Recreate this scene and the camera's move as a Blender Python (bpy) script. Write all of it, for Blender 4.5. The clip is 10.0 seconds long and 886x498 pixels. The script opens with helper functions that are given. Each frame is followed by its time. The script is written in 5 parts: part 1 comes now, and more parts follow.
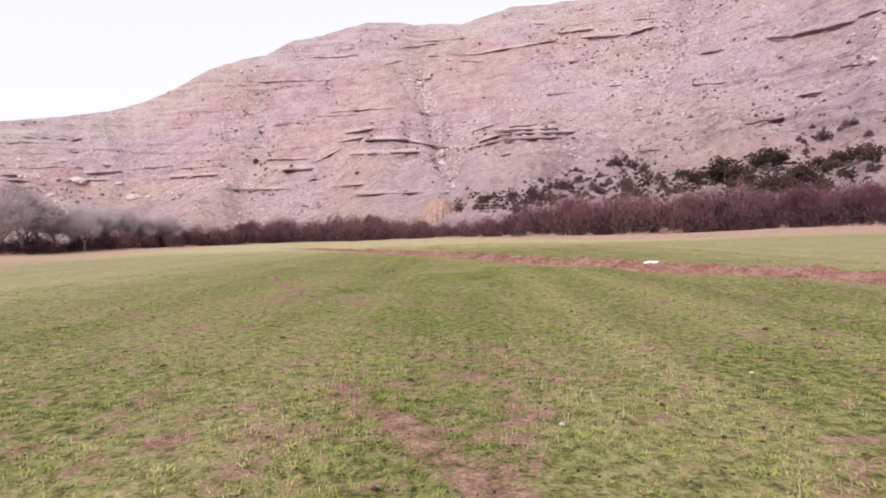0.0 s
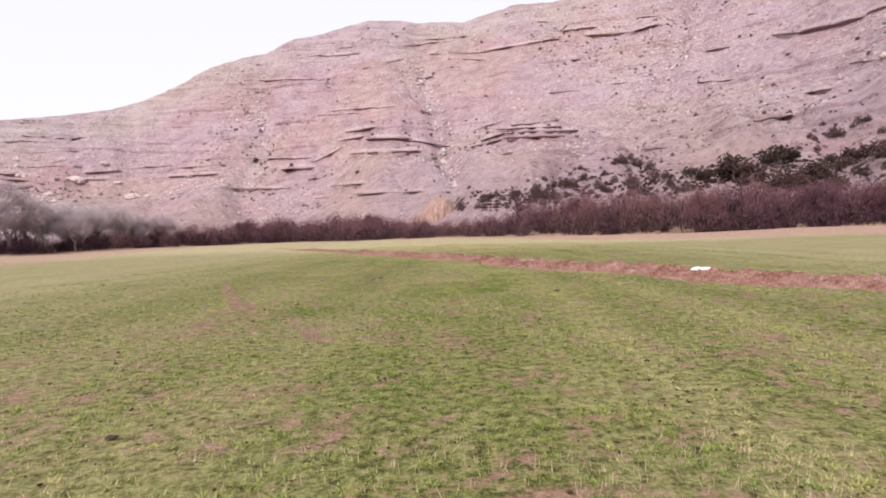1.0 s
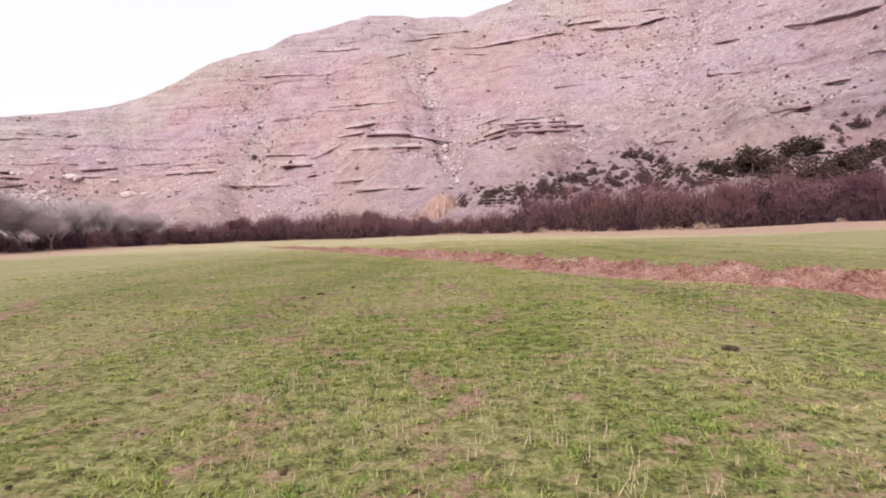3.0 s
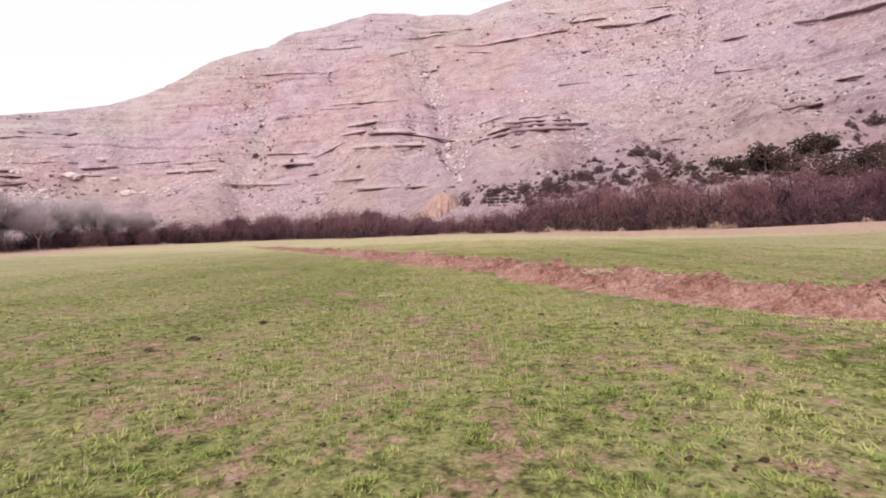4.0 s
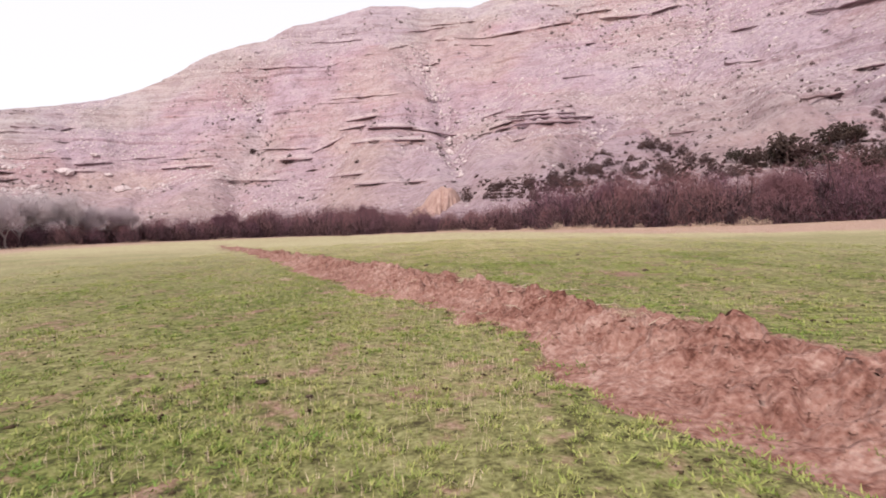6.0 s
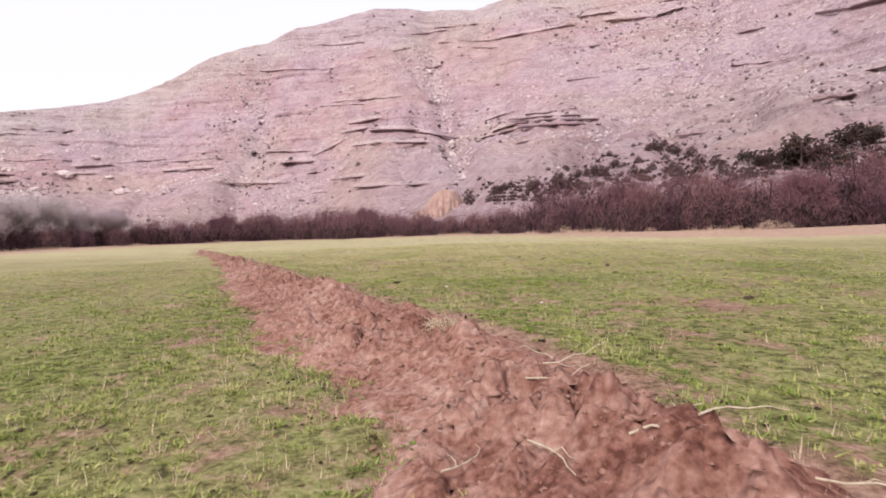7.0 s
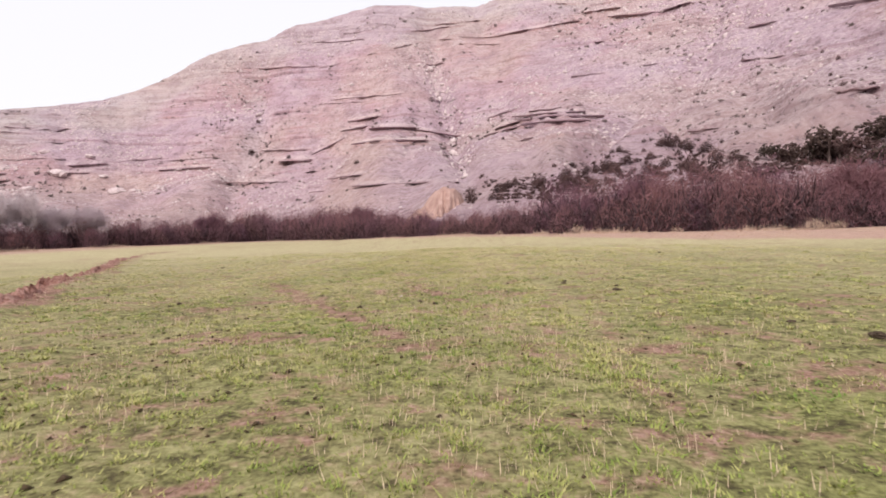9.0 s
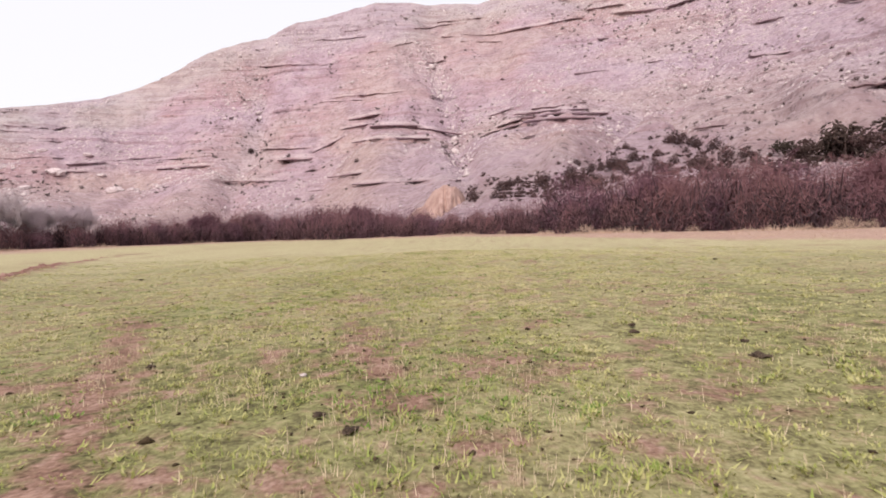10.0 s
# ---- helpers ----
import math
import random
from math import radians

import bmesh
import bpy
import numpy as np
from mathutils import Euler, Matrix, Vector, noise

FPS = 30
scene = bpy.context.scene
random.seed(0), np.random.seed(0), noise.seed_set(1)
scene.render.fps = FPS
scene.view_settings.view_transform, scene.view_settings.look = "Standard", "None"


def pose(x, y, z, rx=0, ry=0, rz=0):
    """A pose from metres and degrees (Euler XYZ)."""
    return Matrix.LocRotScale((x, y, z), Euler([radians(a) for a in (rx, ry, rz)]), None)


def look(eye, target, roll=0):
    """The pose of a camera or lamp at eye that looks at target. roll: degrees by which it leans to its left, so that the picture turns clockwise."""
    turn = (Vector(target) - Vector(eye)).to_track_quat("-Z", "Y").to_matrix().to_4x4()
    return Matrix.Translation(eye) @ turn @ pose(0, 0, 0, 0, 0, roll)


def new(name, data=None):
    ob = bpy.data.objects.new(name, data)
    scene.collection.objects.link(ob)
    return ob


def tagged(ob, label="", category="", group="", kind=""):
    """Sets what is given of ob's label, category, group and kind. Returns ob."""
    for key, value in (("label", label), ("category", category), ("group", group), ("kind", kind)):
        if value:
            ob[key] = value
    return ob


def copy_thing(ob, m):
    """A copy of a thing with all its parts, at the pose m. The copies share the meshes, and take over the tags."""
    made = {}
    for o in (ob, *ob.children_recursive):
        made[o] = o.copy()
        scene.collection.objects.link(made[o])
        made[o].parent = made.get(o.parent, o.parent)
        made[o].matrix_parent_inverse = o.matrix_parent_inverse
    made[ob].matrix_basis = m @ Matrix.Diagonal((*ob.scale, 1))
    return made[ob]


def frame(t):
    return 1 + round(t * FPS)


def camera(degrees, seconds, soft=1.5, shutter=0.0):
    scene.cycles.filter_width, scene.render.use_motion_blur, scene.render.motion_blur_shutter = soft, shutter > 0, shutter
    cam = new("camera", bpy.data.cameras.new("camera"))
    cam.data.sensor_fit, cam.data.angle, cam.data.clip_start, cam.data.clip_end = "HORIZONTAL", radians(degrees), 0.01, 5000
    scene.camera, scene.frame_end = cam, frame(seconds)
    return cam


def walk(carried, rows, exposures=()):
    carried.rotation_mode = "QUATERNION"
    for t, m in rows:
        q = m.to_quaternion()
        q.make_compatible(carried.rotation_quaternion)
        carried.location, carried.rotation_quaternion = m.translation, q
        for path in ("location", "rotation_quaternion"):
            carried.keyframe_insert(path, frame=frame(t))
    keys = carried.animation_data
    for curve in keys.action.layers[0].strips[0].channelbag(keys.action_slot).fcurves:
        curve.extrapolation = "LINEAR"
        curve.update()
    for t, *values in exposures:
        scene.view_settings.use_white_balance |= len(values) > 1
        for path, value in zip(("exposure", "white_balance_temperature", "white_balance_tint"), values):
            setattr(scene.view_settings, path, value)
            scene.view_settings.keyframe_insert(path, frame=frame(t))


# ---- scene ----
cam = camera(77.0, 10.0, 1.8, 0.06)
PATH = [
    (0, (0.055, -0.607, 1.682), (0.032, 1.392, 1.624), -1.6),
    (0.5, (0.093, 1.648, 1.684), (0.067, 3.647, 1.626), -1.6),
    (1, (0.135, 3.925, 1.659), (0.106, 5.924, 1.6), -1.6),
    (1.5, (0.159, 6.195, 1.608), (0.126, 8.194, 1.547), -1.6),
    (2, (0.174, 8.509, 1.57), (0.137, 10.508, 1.509), -1.6),
    (2.5, (0.193, 10.845, 1.359), (0.154, 12.844, 1.298), -1.7),
    (2.7, (0.199, 11.778, 1.286), (0.162, 13.777, 1.224), -1.8),
    (3.8, (0.596, 17.365, 1.222), (0.551, 19.363, 1.155), -1.3),
    (4, (0.64, 18.313, 1.214), (0.59, 20.312, 1.149), -1.6),
    (4.5, (0.706, 20.711, 1.207), (0.654, 22.709, 1.142), -1.6),
    (5, (0.771, 23.159, 1.195), (0.716, 25.158, 1.13), -1.6),
    (5.5, (0.83, 25.63, 1.181), (0.774, 27.628, 1.116), -1.6),
    (5.7, (0.849, 26.603, 1.199), (0.794, 28.601, 1.121), -1.6),
    (6.8, (1.25, 31.918, 1.095), (1.184, 33.915, 1.03), -1.7),
    (7, (1.266, 32.908, 1.095), (1.199, 34.905, 1.032), -1.5),
    (7.5, (1.307, 35.4, 1.094), (1.238, 37.397, 1.031), -1.5),
    (8, (1.364, 37.872, 1.09), (1.294, 39.87, 1.028), -1.5),
    (8.5, (1.422, 40.354, 1.099), (1.348, 42.352, 1.036), -1.5),
    (9, (1.482, 42.823, 1.1), (1.408, 44.821, 1.038), -1.5),
    (9.5, (1.563, 45.308, 1.1), (1.486, 47.305, 1.037), -1.5),
    (10, (1.69, 47.74, 1.122), (1.609, 49.737, 1.058), -1.5),
]
EXPOSURE = [(0, 0.20, 6500, 15), (5, 0.25, 6500, 15), (10, 0.21, 6500, 15)]   # seconds, stops, kelvin, tint
walk(cam, [(t, look(eye, target, roll)) for t, eye, target, roll in PATH], EXPOSURE)

# ---- world, sun, exposure ----
SUN_EL, SUN_AZ = 40.0, 204.0      # degrees above the ground; azimuth from +y towards +x
world = bpy.data.worlds.new("hazy_sky")
scene.world = world
world.use_nodes = True
wn = world.node_tree
wn.nodes.clear()
w_out = wn.nodes.new("ShaderNodeOutputWorld")
w_bg = wn.nodes.new("ShaderNodeBackground")
w_sky = wn.nodes.new("ShaderNodeTexSky")
w_sky.sky_type = "NISHITA"
w_sky.sun_disc = False
w_sky.sun_elevation = radians(SUN_EL)
w_sky.sun_rotation = radians(SUN_AZ)
w_sky.dust_density = 4.0
w_sky.air_density = 1.0
w_mix = wn.nodes.new("ShaderNodeMix")
w_mix.data_type = "RGBA"
w_mix.inputs[0].default_value = 0.72          # thin high cloud over the blue
w_mix.inputs[7].default_value = (8.5, 8.4, 8.4, 1)
wn.links.new(w_sky.outputs[0], w_mix.inputs[6])
wn.links.new(w_mix.outputs[2], w_bg.inputs[0])
w_bg.inputs[1].default_value = 0.126
wn.links.new(w_bg.outputs[0], w_out.inputs[0])

sun_data = bpy.data.lights.new("sun", "SUN")
sun_data.energy = 2.2
sun_data.angle = radians(6)
sun_data.color = (1.0, 0.95, 0.88)
sun = new("sun", sun_data)
ce = math.cos(radians(SUN_EL))
sun_from = Vector((math.sin(radians(SUN_AZ)) * ce, math.cos(radians(SUN_AZ)) * ce, math.sin(radians(SUN_EL)))) * 100
sun.matrix_world = look(sun_from, (0, 0, 0))


# ---- numeric helpers ----
def hash01(ix, iy, seed):
    """A value from 0 to 1 for each lattice cell."""
    h = (ix.astype(np.int64) * 374761393 + iy.astype(np.int64) * 668265263 + seed * 1274126177) & 0xFFFFFFFF
    h = ((h ^ (h >> 13)) * 1103515245) & 0xFFFFFFFF
    h = ((h ^ (h >> 16)) * 2246822519) & 0xFFFFFFFF
    return ((h ^ (h >> 15)) & 0xFFFFFF) / float(0xFFFFFF)


def vnoise(x, y, seed=0):
    x, y = np.asarray(x, float), np.asarray(y, float)
    ix, iy = np.floor(x), np.floor(y)
    fx, fy = x - ix, y - iy
    fx, fy = fx * fx * fx * (fx * (fx * 6 - 15) + 10), fy * fy * fy * (fy * (fy * 6 - 15) + 10)
    a, b = hash01(ix, iy, seed), hash01(ix + 1, iy, seed)
    c, d = hash01(ix, iy + 1, seed), hash01(ix + 1, iy + 1, seed)
    return (a * (1 - fx) + b * fx) * (1 - fy) + (c * (1 - fx) + d * fx) * fy


def fbm(x, y, octaves=4, seed=0, gain=0.5):
    total, amp, norm = 0.0, 1.0, 0.0
    c, s = math.cos(0.6), math.sin(0.6)
    for k in range(octaves):
        total = total + amp * vnoise(x, y, seed + k * 17)
        norm += amp
        amp *= gain
        x, y = (x * c - y * s) * 2.03 + 3.1, (x * s + y * c) * 2.03 + 7.7
    return total / norm


def blocks(x, y, seed=0):
    """Broken blocks: each cell has a height of its own and slants, with cracks between the cells."""
    x, y = np.asarray(x, float), np.asarray(y, float)
    ix, iy = np.floor(x), np.floor(y)
    f1, f2 = np.full(x.shape, 9.0), np.full(x.shape, 9.0)
    top = np.zeros(x.shape)
    for dx in (-1, 0, 1):
        for dy in (-1, 0, 1):
            cx, cy = ix + dx, iy + dy
            px, py = cx + hash01(cx, cy, seed), cy + hash01(cx, cy, seed + 7)
            d = np.hypot(px - x, py - y)
            h = hash01(cx, cy, seed + 13) + (hash01(cx, cy, seed + 19) - 0.5) * (x - px) * 1.4 + (hash01(cx, cy, seed + 23) - 0.5) * (y - py) * 1.4
            f2 = np.where(d < f1, f1, np.minimum(f2, d))
            top = np.where(d < f1, h, top)
            f1 = np.minimum(f1, d)
    return np.clip(top, 0, 1.2) * smooth(0.0, 0.22, f2 - f1)


def smooth(a, b, x):
    t = np.clip((np.asarray(x, float) - a) / (b - a), 0, 1)
    return t * t * (3 - 2 * t)


def array_mesh(name, verts, faces):
    """A mesh from arrays: verts (n, 3), faces (m, 3 or 4)."""
    me = bpy.data.meshes.new(name)
    verts, faces = np.ascontiguousarray(verts, np.float32), np.ascontiguousarray(faces, np.int32)
    k = faces.shape[1]
    me.vertices.add(len(verts))
    me.vertices.foreach_set("co", verts.ravel())
    me.loops.add(faces.size)
    me.loops.foreach_set("vertex_index", faces.ravel())
    me.polygons.add(len(faces))
    me.polygons.foreach_set("loop_start", np.arange(0, faces.size, k, dtype=np.int32))
    me.update(calc_edges=True)
    me.validate()
    return me


def grid_faces(rows, cols):
    i = np.arange(rows * cols).reshape(rows, cols)
    return np.stack([i[:-1, :-1], i[:-1, 1:], i[1:, 1:], i[1:, :-1]], -1).reshape(-1, 4)


def shade_smooth(me):
    me.polygons.foreach_set("use_smooth", np.ones(len(me.polygons), bool))


def part(name, me, material, parent=None, label=""):
    if isinstance(me, bmesh.types.BMesh):
        bm, me = me, bpy.data.meshes.new(name)
        bm.to_mesh(me)
        bm.free()
    me.materials.append(material)
    ob = new(name, me)
    if parent is not None:
        ob.parent = parent
    if label:
        tagged(ob, label)
    return ob


# ---- materials ----
class Nodes:
    """Short hand for a node material."""

    def __init__(self, name, rough=0.9, spec=0.2):
        self.mat = bpy.data.materials.new(name)
        self.mat.use_nodes = True
        self.tree = self.mat.node_tree
        self.bsdf = self.tree.nodes["Principled BSDF"]
        self.bsdf.inputs["Roughness"].default_value = rough
        self.bsdf.inputs["Specular IOR Level"].default_value = spec

    def node(self, kind, **values):
        n = self.tree.nodes.new(kind)
        for key, value in values.items():
            n.inputs[key].default_value = value
        return n

    def link(self, a, b):
        self.tree.links.new(a, b)

    def coords(self, scale=(1, 1, 1), turn=(0, 0, 0)):
        geo = self.tree.nodes.new("ShaderNodeNewGeometry")
        mp = self.tree.nodes.new("ShaderNodeMapping")
        mp.inputs["Scale"].default_value = scale
        mp.inputs["Rotation"].default_value = turn
        self.link(geo.outputs["Position"], mp.inputs["Vector"])
        return mp.outputs[0]

    def noise(self, scale, detail=4.0, rough=0.55, vector=None, distortion=0.0):
        n = self.node("ShaderNodeTexNoise", Scale=scale, Detail=detail, Roughness=rough, Distortion=distortion)
        if vector is None:
            vector = self.coords()
        self.link(vector, n.inputs["Vector"])
        return n.outputs["Fac"]

    def ramp(self, fac, stops):
        r = self.tree.nodes.new("ShaderNodeValToRGB")
        while len(r.color_ramp.elements) < len(stops):
            r.color_ramp.elements.new(0.5)
        for e, (at, col) in zip(r.color_ramp.elements, stops):
            e.position = at
            e.color = (*col, 1) if len(col) == 3 else col
        self.link(fac, r.inputs[0])
        return r.outputs[0]

    def fade(self, fac, low, high):
        m = self.tree.nodes.new("ShaderNodeMapRange")
        m.interpolation_type = "SMOOTHSTEP"
        m.inputs["From Min"].default_value, m.inputs["From Max"].default_value = low, high
        self.link(fac, m.inputs["Value"])
        return m.outputs[0]

    def math(self, op, a, b=None):
        m = self.tree.nodes.new("ShaderNodeMath")
        m.operation = op
        for socket, v in zip(m.inputs, (a, b)):
            if v is None:
                continue
            if isinstance(v, (int, float)):
                socket.default_value = v
            else:
                self.link(v, socket)
        return m.outputs[0]

    def mix(self, fac, a, b, mode="MIX"):
        m = self.tree.nodes.new("ShaderNodeMix")
        m.data_type = "RGBA"
        m.blend_type = mode
        for socket, v in ((m.inputs[0], fac), (m.inputs[6], a), (m.inputs[7], b)):
            if isinstance(v, (int, float)):
                socket.default_value = v
            elif isinstance(v, tuple):
                socket.default_value = (*v, 1)
            else:
                self.link(v, socket)
        return m.outputs[2]

    def attribute(self, name):
        a = self.tree.nodes.new("ShaderNodeAttribute")
        a.attribute_name = name
        return a.outputs["Fac"]

    def bump(self, height, strength, distance):
        b = self.node("ShaderNodeBump", Strength=strength, Distance=distance)
        self.link(height, b.inputs["Height"])
        self.link(b.outputs[0], self.bsdf.inputs["Normal"])

    def colour(self, c):
        if isinstance(c, tuple):
            self.bsdf.inputs["Base Color"].default_value = (*c, 1)
        else:
            self.link(c, self.bsdf.inputs["Base Color"])
        return self.mat


def make_ground_material():
    m = Nodes("pasture_ground", 0.95, 0.1)
    fine = m.noise(30.0, 3, 0.6)
    mid = m.noise(5.0, 4, 0.62)
    tuft = m.noise(8.0, 3, 0.6)
    broad = m.noise(0.28, 3, 0.5)
    stripe = m.noise(0.55, 3, 0.5, m.coords((1.0, 0.06, 1.0), (0, 0, radians(-24))))
    grain = m.math("ADD", m.math("MULTIPLY", fine, 0.45), m.math("MULTIPLY", tuft, 0.55))
    green = m.ramp(grain, [(0.37, (0.036, 0.032, 0.014)), (0.46, (0.090, 0.096, 0.030)), (0.54, (0.172, 0.187, 0.058)), (0.66, (0.28, 0.275, 0.12))])
    dry = m.ramp(grain, [(0.37, (0.064, 0.052, 0.026)), (0.48, (0.19, 0.175, 0.074)), (0.66, (0.35, 0.33, 0.165))])
    which = m.math("ADD", m.math("MULTIPLY", broad, 0.5), m.math("MULTIPLY", stripe, 0.5))
    grass = m.mix(m.fade(which, 0.37, 0.60), green, dry)
    sep = m.tree.nodes.new("ShaderNodeSeparateXYZ")
    m.link(m.coords(), sep.inputs[0])
    far = m.math("ADD", sep.outputs[1], m.math("MULTIPLY", broad, 24.0))
    pale = m.ramp(grain, [(0.37, (0.26, 0.218, 0.125)), (0.5, (0.44, 0.385, 0.23)), (0.66, (0.60, 0.525, 0.345))])
    aside = m.fade(m.math("ABSOLUTE", m.math("SUBTRACT", sep.outputs[0], 0.6)), 7.0, 18.0)
    paleness = m.math("MAXIMUM", m.math("MULTIPLY", m.fade(far, 48.0, 100.0), 0.86), m.math("MULTIPLY", aside, 0.4))
    grass = m.mix(paleness, grass, pale)   # paler tan over the far half of the field and to the sides
    soil = m.ramp(m.math("ADD", m.math("MULTIPLY", fine, 0.5), m.math("MULTIPLY", mid, 0.5)),
                  [(0.36, (0.085, 0.046, 0.033)), (0.5, (0.235, 0.140, 0.102)), (0.64, (0.37, 0.245, 0.195))])
    lift = m.math("ADD", m.math("MULTIPLY", m.math("SUBTRACT", tuft, 0.5), 1.5), m.math("MULTIPLY", m.math("SUBTRACT", mid, 0.5), 0.9))
    bare = m.fade(m.math("ADD", m.attribute("bare"), lift), 0.22, 0.78)
    straw = m.mix(m.fade(mid, 0.35, 0.65), m.ramp(grain, [(0.36, (0.20, 0.115, 0.09)), (0.66, (0.50, 0.325, 0.265))]), m.ramp(grain, [(0.36, (0.29, 0.19, 0.145)), (0.66, (0.58, 0.43, 0.355))]))
    col = m.mix(bare, grass, soil)
    col = m.mix(m.attribute("verge"), col, straw)
    m.bump(m.math("ADD", m.math("MULTIPLY", fine, 0.15), tuft), 0.7, 0.05)
    return m.colour(col)


def make_berm_material():
    m = Nodes("turned_red_soil", 0.95, 0.08)
    fine = m.noise(18.0, 3, 0.6)
    mid = m.noise(4.0, 4, 0.6)
    broad = m.noise(0.7, 3, 0.5)
    v = m.math("ADD", m.math("MULTIPLY", fine, 0.4), m.math("ADD", m.math("MULTIPLY", mid, 0.35), m.math("MULTIPLY", broad, 0.25)))
    col = m.ramp(v, [(0.37, (0.100, 0.040, 0.030)), (0.45, (0.215, 0.102, 0.080)), (0.54, (0.315, 0.180, 0.148)), (0.62, (0.41, 0.275, 0.232))])
    cell = m.node("ShaderNodeTexVoronoi", Scale=22.0)
    cell.feature = "SMOOTH_F1"
    m.link(m.coords(), cell.inputs["Vector"])
    rough = m.noise(11.0, 2, 0.5)
    m.bump(m.math("SUBTRACT", m.math("MULTIPLY", rough, 0.8), cell.outputs["Distance"]), 0.7, 0.036)
    return m.colour(col)


def make_grass_material():
    m = Nodes("grass_blades", 0.7, 0.2)
    geo = m.tree.nodes.new("ShaderNodeNewGeometry")
    rnd = geo.outputs["Random Per Island"]
    patch = m.noise(0.9, 3, 0.6)
    stripe = m.noise(0.55, 3, 0.5, m.coords((1.0, 0.06, 1.0), (0, 0, radians(-24))))
    v = m.math("ADD", m.math("ADD", m.math("MULTIPLY", patch, 0.42), m.math("MULTIPLY", stripe, 0.58)),
               m.math("MULTIPLY", m.math("SUBTRACT", rnd, 0.5), 0.22))
    sep = m.tree.nodes.new("ShaderNodeSeparateXYZ")
    m.link(m.coords(), sep.inputs[0])
    v = m.math("ADD", v, m.math("MULTIPLY", m.fade(sep.outputs[1], 39.0, 60.0), 0.22))
    tuft = m.noise(8.0, 3, 0.6)
    v = m.math("ADD", v, m.math("MULTIPLY", m.math("SUBTRACT", tuft, 0.5), 0.55))
    col = m.ramp(v, [(0.20, (0.074, 0.122, 0.020)), (0.38, (0.168, 0.226, 0.046)), (0.50, (0.256, 0.288, 0.078)),
                     (0.62, (0.350, 0.338, 0.122)), (0.80, (0.49, 0.44, 0.235))])
    return m.colour(col)


def make_mountain_material():
    m = Nodes("red_sandstone_scree", 0.95, 0.08)
    warp = m.noise(0.012, 3, 0.5)
    bed = m.noise(1.0, 5, 0.65, m.coords((0.010, 0.010, 0.22), (radians(1.5), radians(-1.0), 0)))
    bed2 = m.noise(1.0, 4, 0.6, m.coords((0.03, 0.03, 0.45)))
    rubble = m.noise(0.3, 7, 0.82)
    patch = m.noise(0.022, 4, 0.6)
    rock = m.ramp(bed, [(0.34, (0.400, 0.232, 0.258)), (0.44, (0.520, 0.335, 0.375)), (0.5, (0.450, 0.268, 0.298)),
                        (0.57, (0.600, 0.430, 0.480)), (0.68, (0.490, 0.262, 0.258))])
    rock = m.mix(m.math("MULTIPLY", m.fade(bed2, 0.52, 0.66), 0.32), rock, (0.216, 0.120, 0.126))
    rock = m.mix(m.math("MULTIPLY", m.fade(rubble, 0.5, 0.75), 0.35), rock, (0.588, 0.500, 0.536))
    scree = m.ramp(rubble, [(0.36, (0.25, 0.165, 0.19)), (0.45, (0.43, 0.305, 0.345)), (0.56, (0.58, 0.435, 0.485)), (0.70, (0.78, 0.66, 0.71))])
    scree = m.mix(m.fade(warp, 0.42, 0.6), scree, m.ramp(rubble, [(0.36, (0.19, 0.12, 0.125)), (0.48, (0.41, 0.285, 0.295)), (0.68, (0.72, 0.60, 0.62))]))
    geo = m.tree.nodes.new("ShaderNodeNewGeometry")
    sep = m.tree.nodes.new("ShaderNodeSeparateXYZ")
    m.link(geo.outputs["Normal"], sep.inputs[0])
    flat = m.math("ADD", sep.outputs[2], m.math("MULTIPLY", m.math("SUBTRACT", patch, 0.5), 1.1))
    col = m.mix(m.fade(flat, 0.52, 0.92), rock, scree)
    wide = m.noise(0.0075, 3, 0.55, m.coords((1, 1, 1.6)))
    col = m.mix(m.math("MULTIPLY", m.fade(wide, 0.46, 0.66), 0.55), col, m.mix(0.5, col, (0.52, 0.29, 0.235)))
    col = m.mix(m.math("MULTIPLY", m.fade(wide, 0.50, 0.30), 0.5), col, m.mix(0.5, col, (0.56, 0.47, 0.50)))
    rag = m.math("MULTIPLY", m.math("SUBTRACT", patch, 0.5), 1.3)
    tan = m.fade(m.math("ADD", m.attribute("tan"), rag), 0.15, 0.85)
    col = m.mix(m.math("MULTIPLY", tan, 0.72), col, m.ramp(rubble, [(0.36, (0.33, 0.20, 0.165)), (0.5, (0.54, 0.37, 0.315)), (0.68, (0.74, 0.58, 0.52))]))
    # haze that whitens the skyline, painted into the rock colour near the crest
    crest_haze = m.fade(m.math("ADD", m.attribute("crest_haze"), rag), 0.15, 0.9)
    col = m.mix(m.math("MULTIPLY", crest_haze, 0.75), col, m.ramp(bed, [(0.36, (0.33, 0.285, 0.27)), (0.5, (0.50, 0.45, 0.43)), (0.66, (0.60, 0.56, 0.55))]))
    debris = m.fade(m.math("ADD", m.attribute("debris"), m.math("ADD", rag, m.math("MULTIPLY", m.math("SUBTRACT", rubble, 0.5), 0.8))), 0.2, 0.9)
    col = m.mix(m.math("MULTIPLY", debris, 0.55), col, m.ramp(rubble, [(0.36, (0.28, 0.215, 0.235)), (0.46, (0.50, 0.385, 0.435)), (0.56, (0.64, 0.52, 0.58)), (0.7, (0.86, 0.77, 0.82))]))
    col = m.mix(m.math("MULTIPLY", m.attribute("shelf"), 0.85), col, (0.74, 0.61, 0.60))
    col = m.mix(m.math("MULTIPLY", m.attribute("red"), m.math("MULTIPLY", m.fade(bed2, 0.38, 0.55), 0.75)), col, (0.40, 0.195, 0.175))
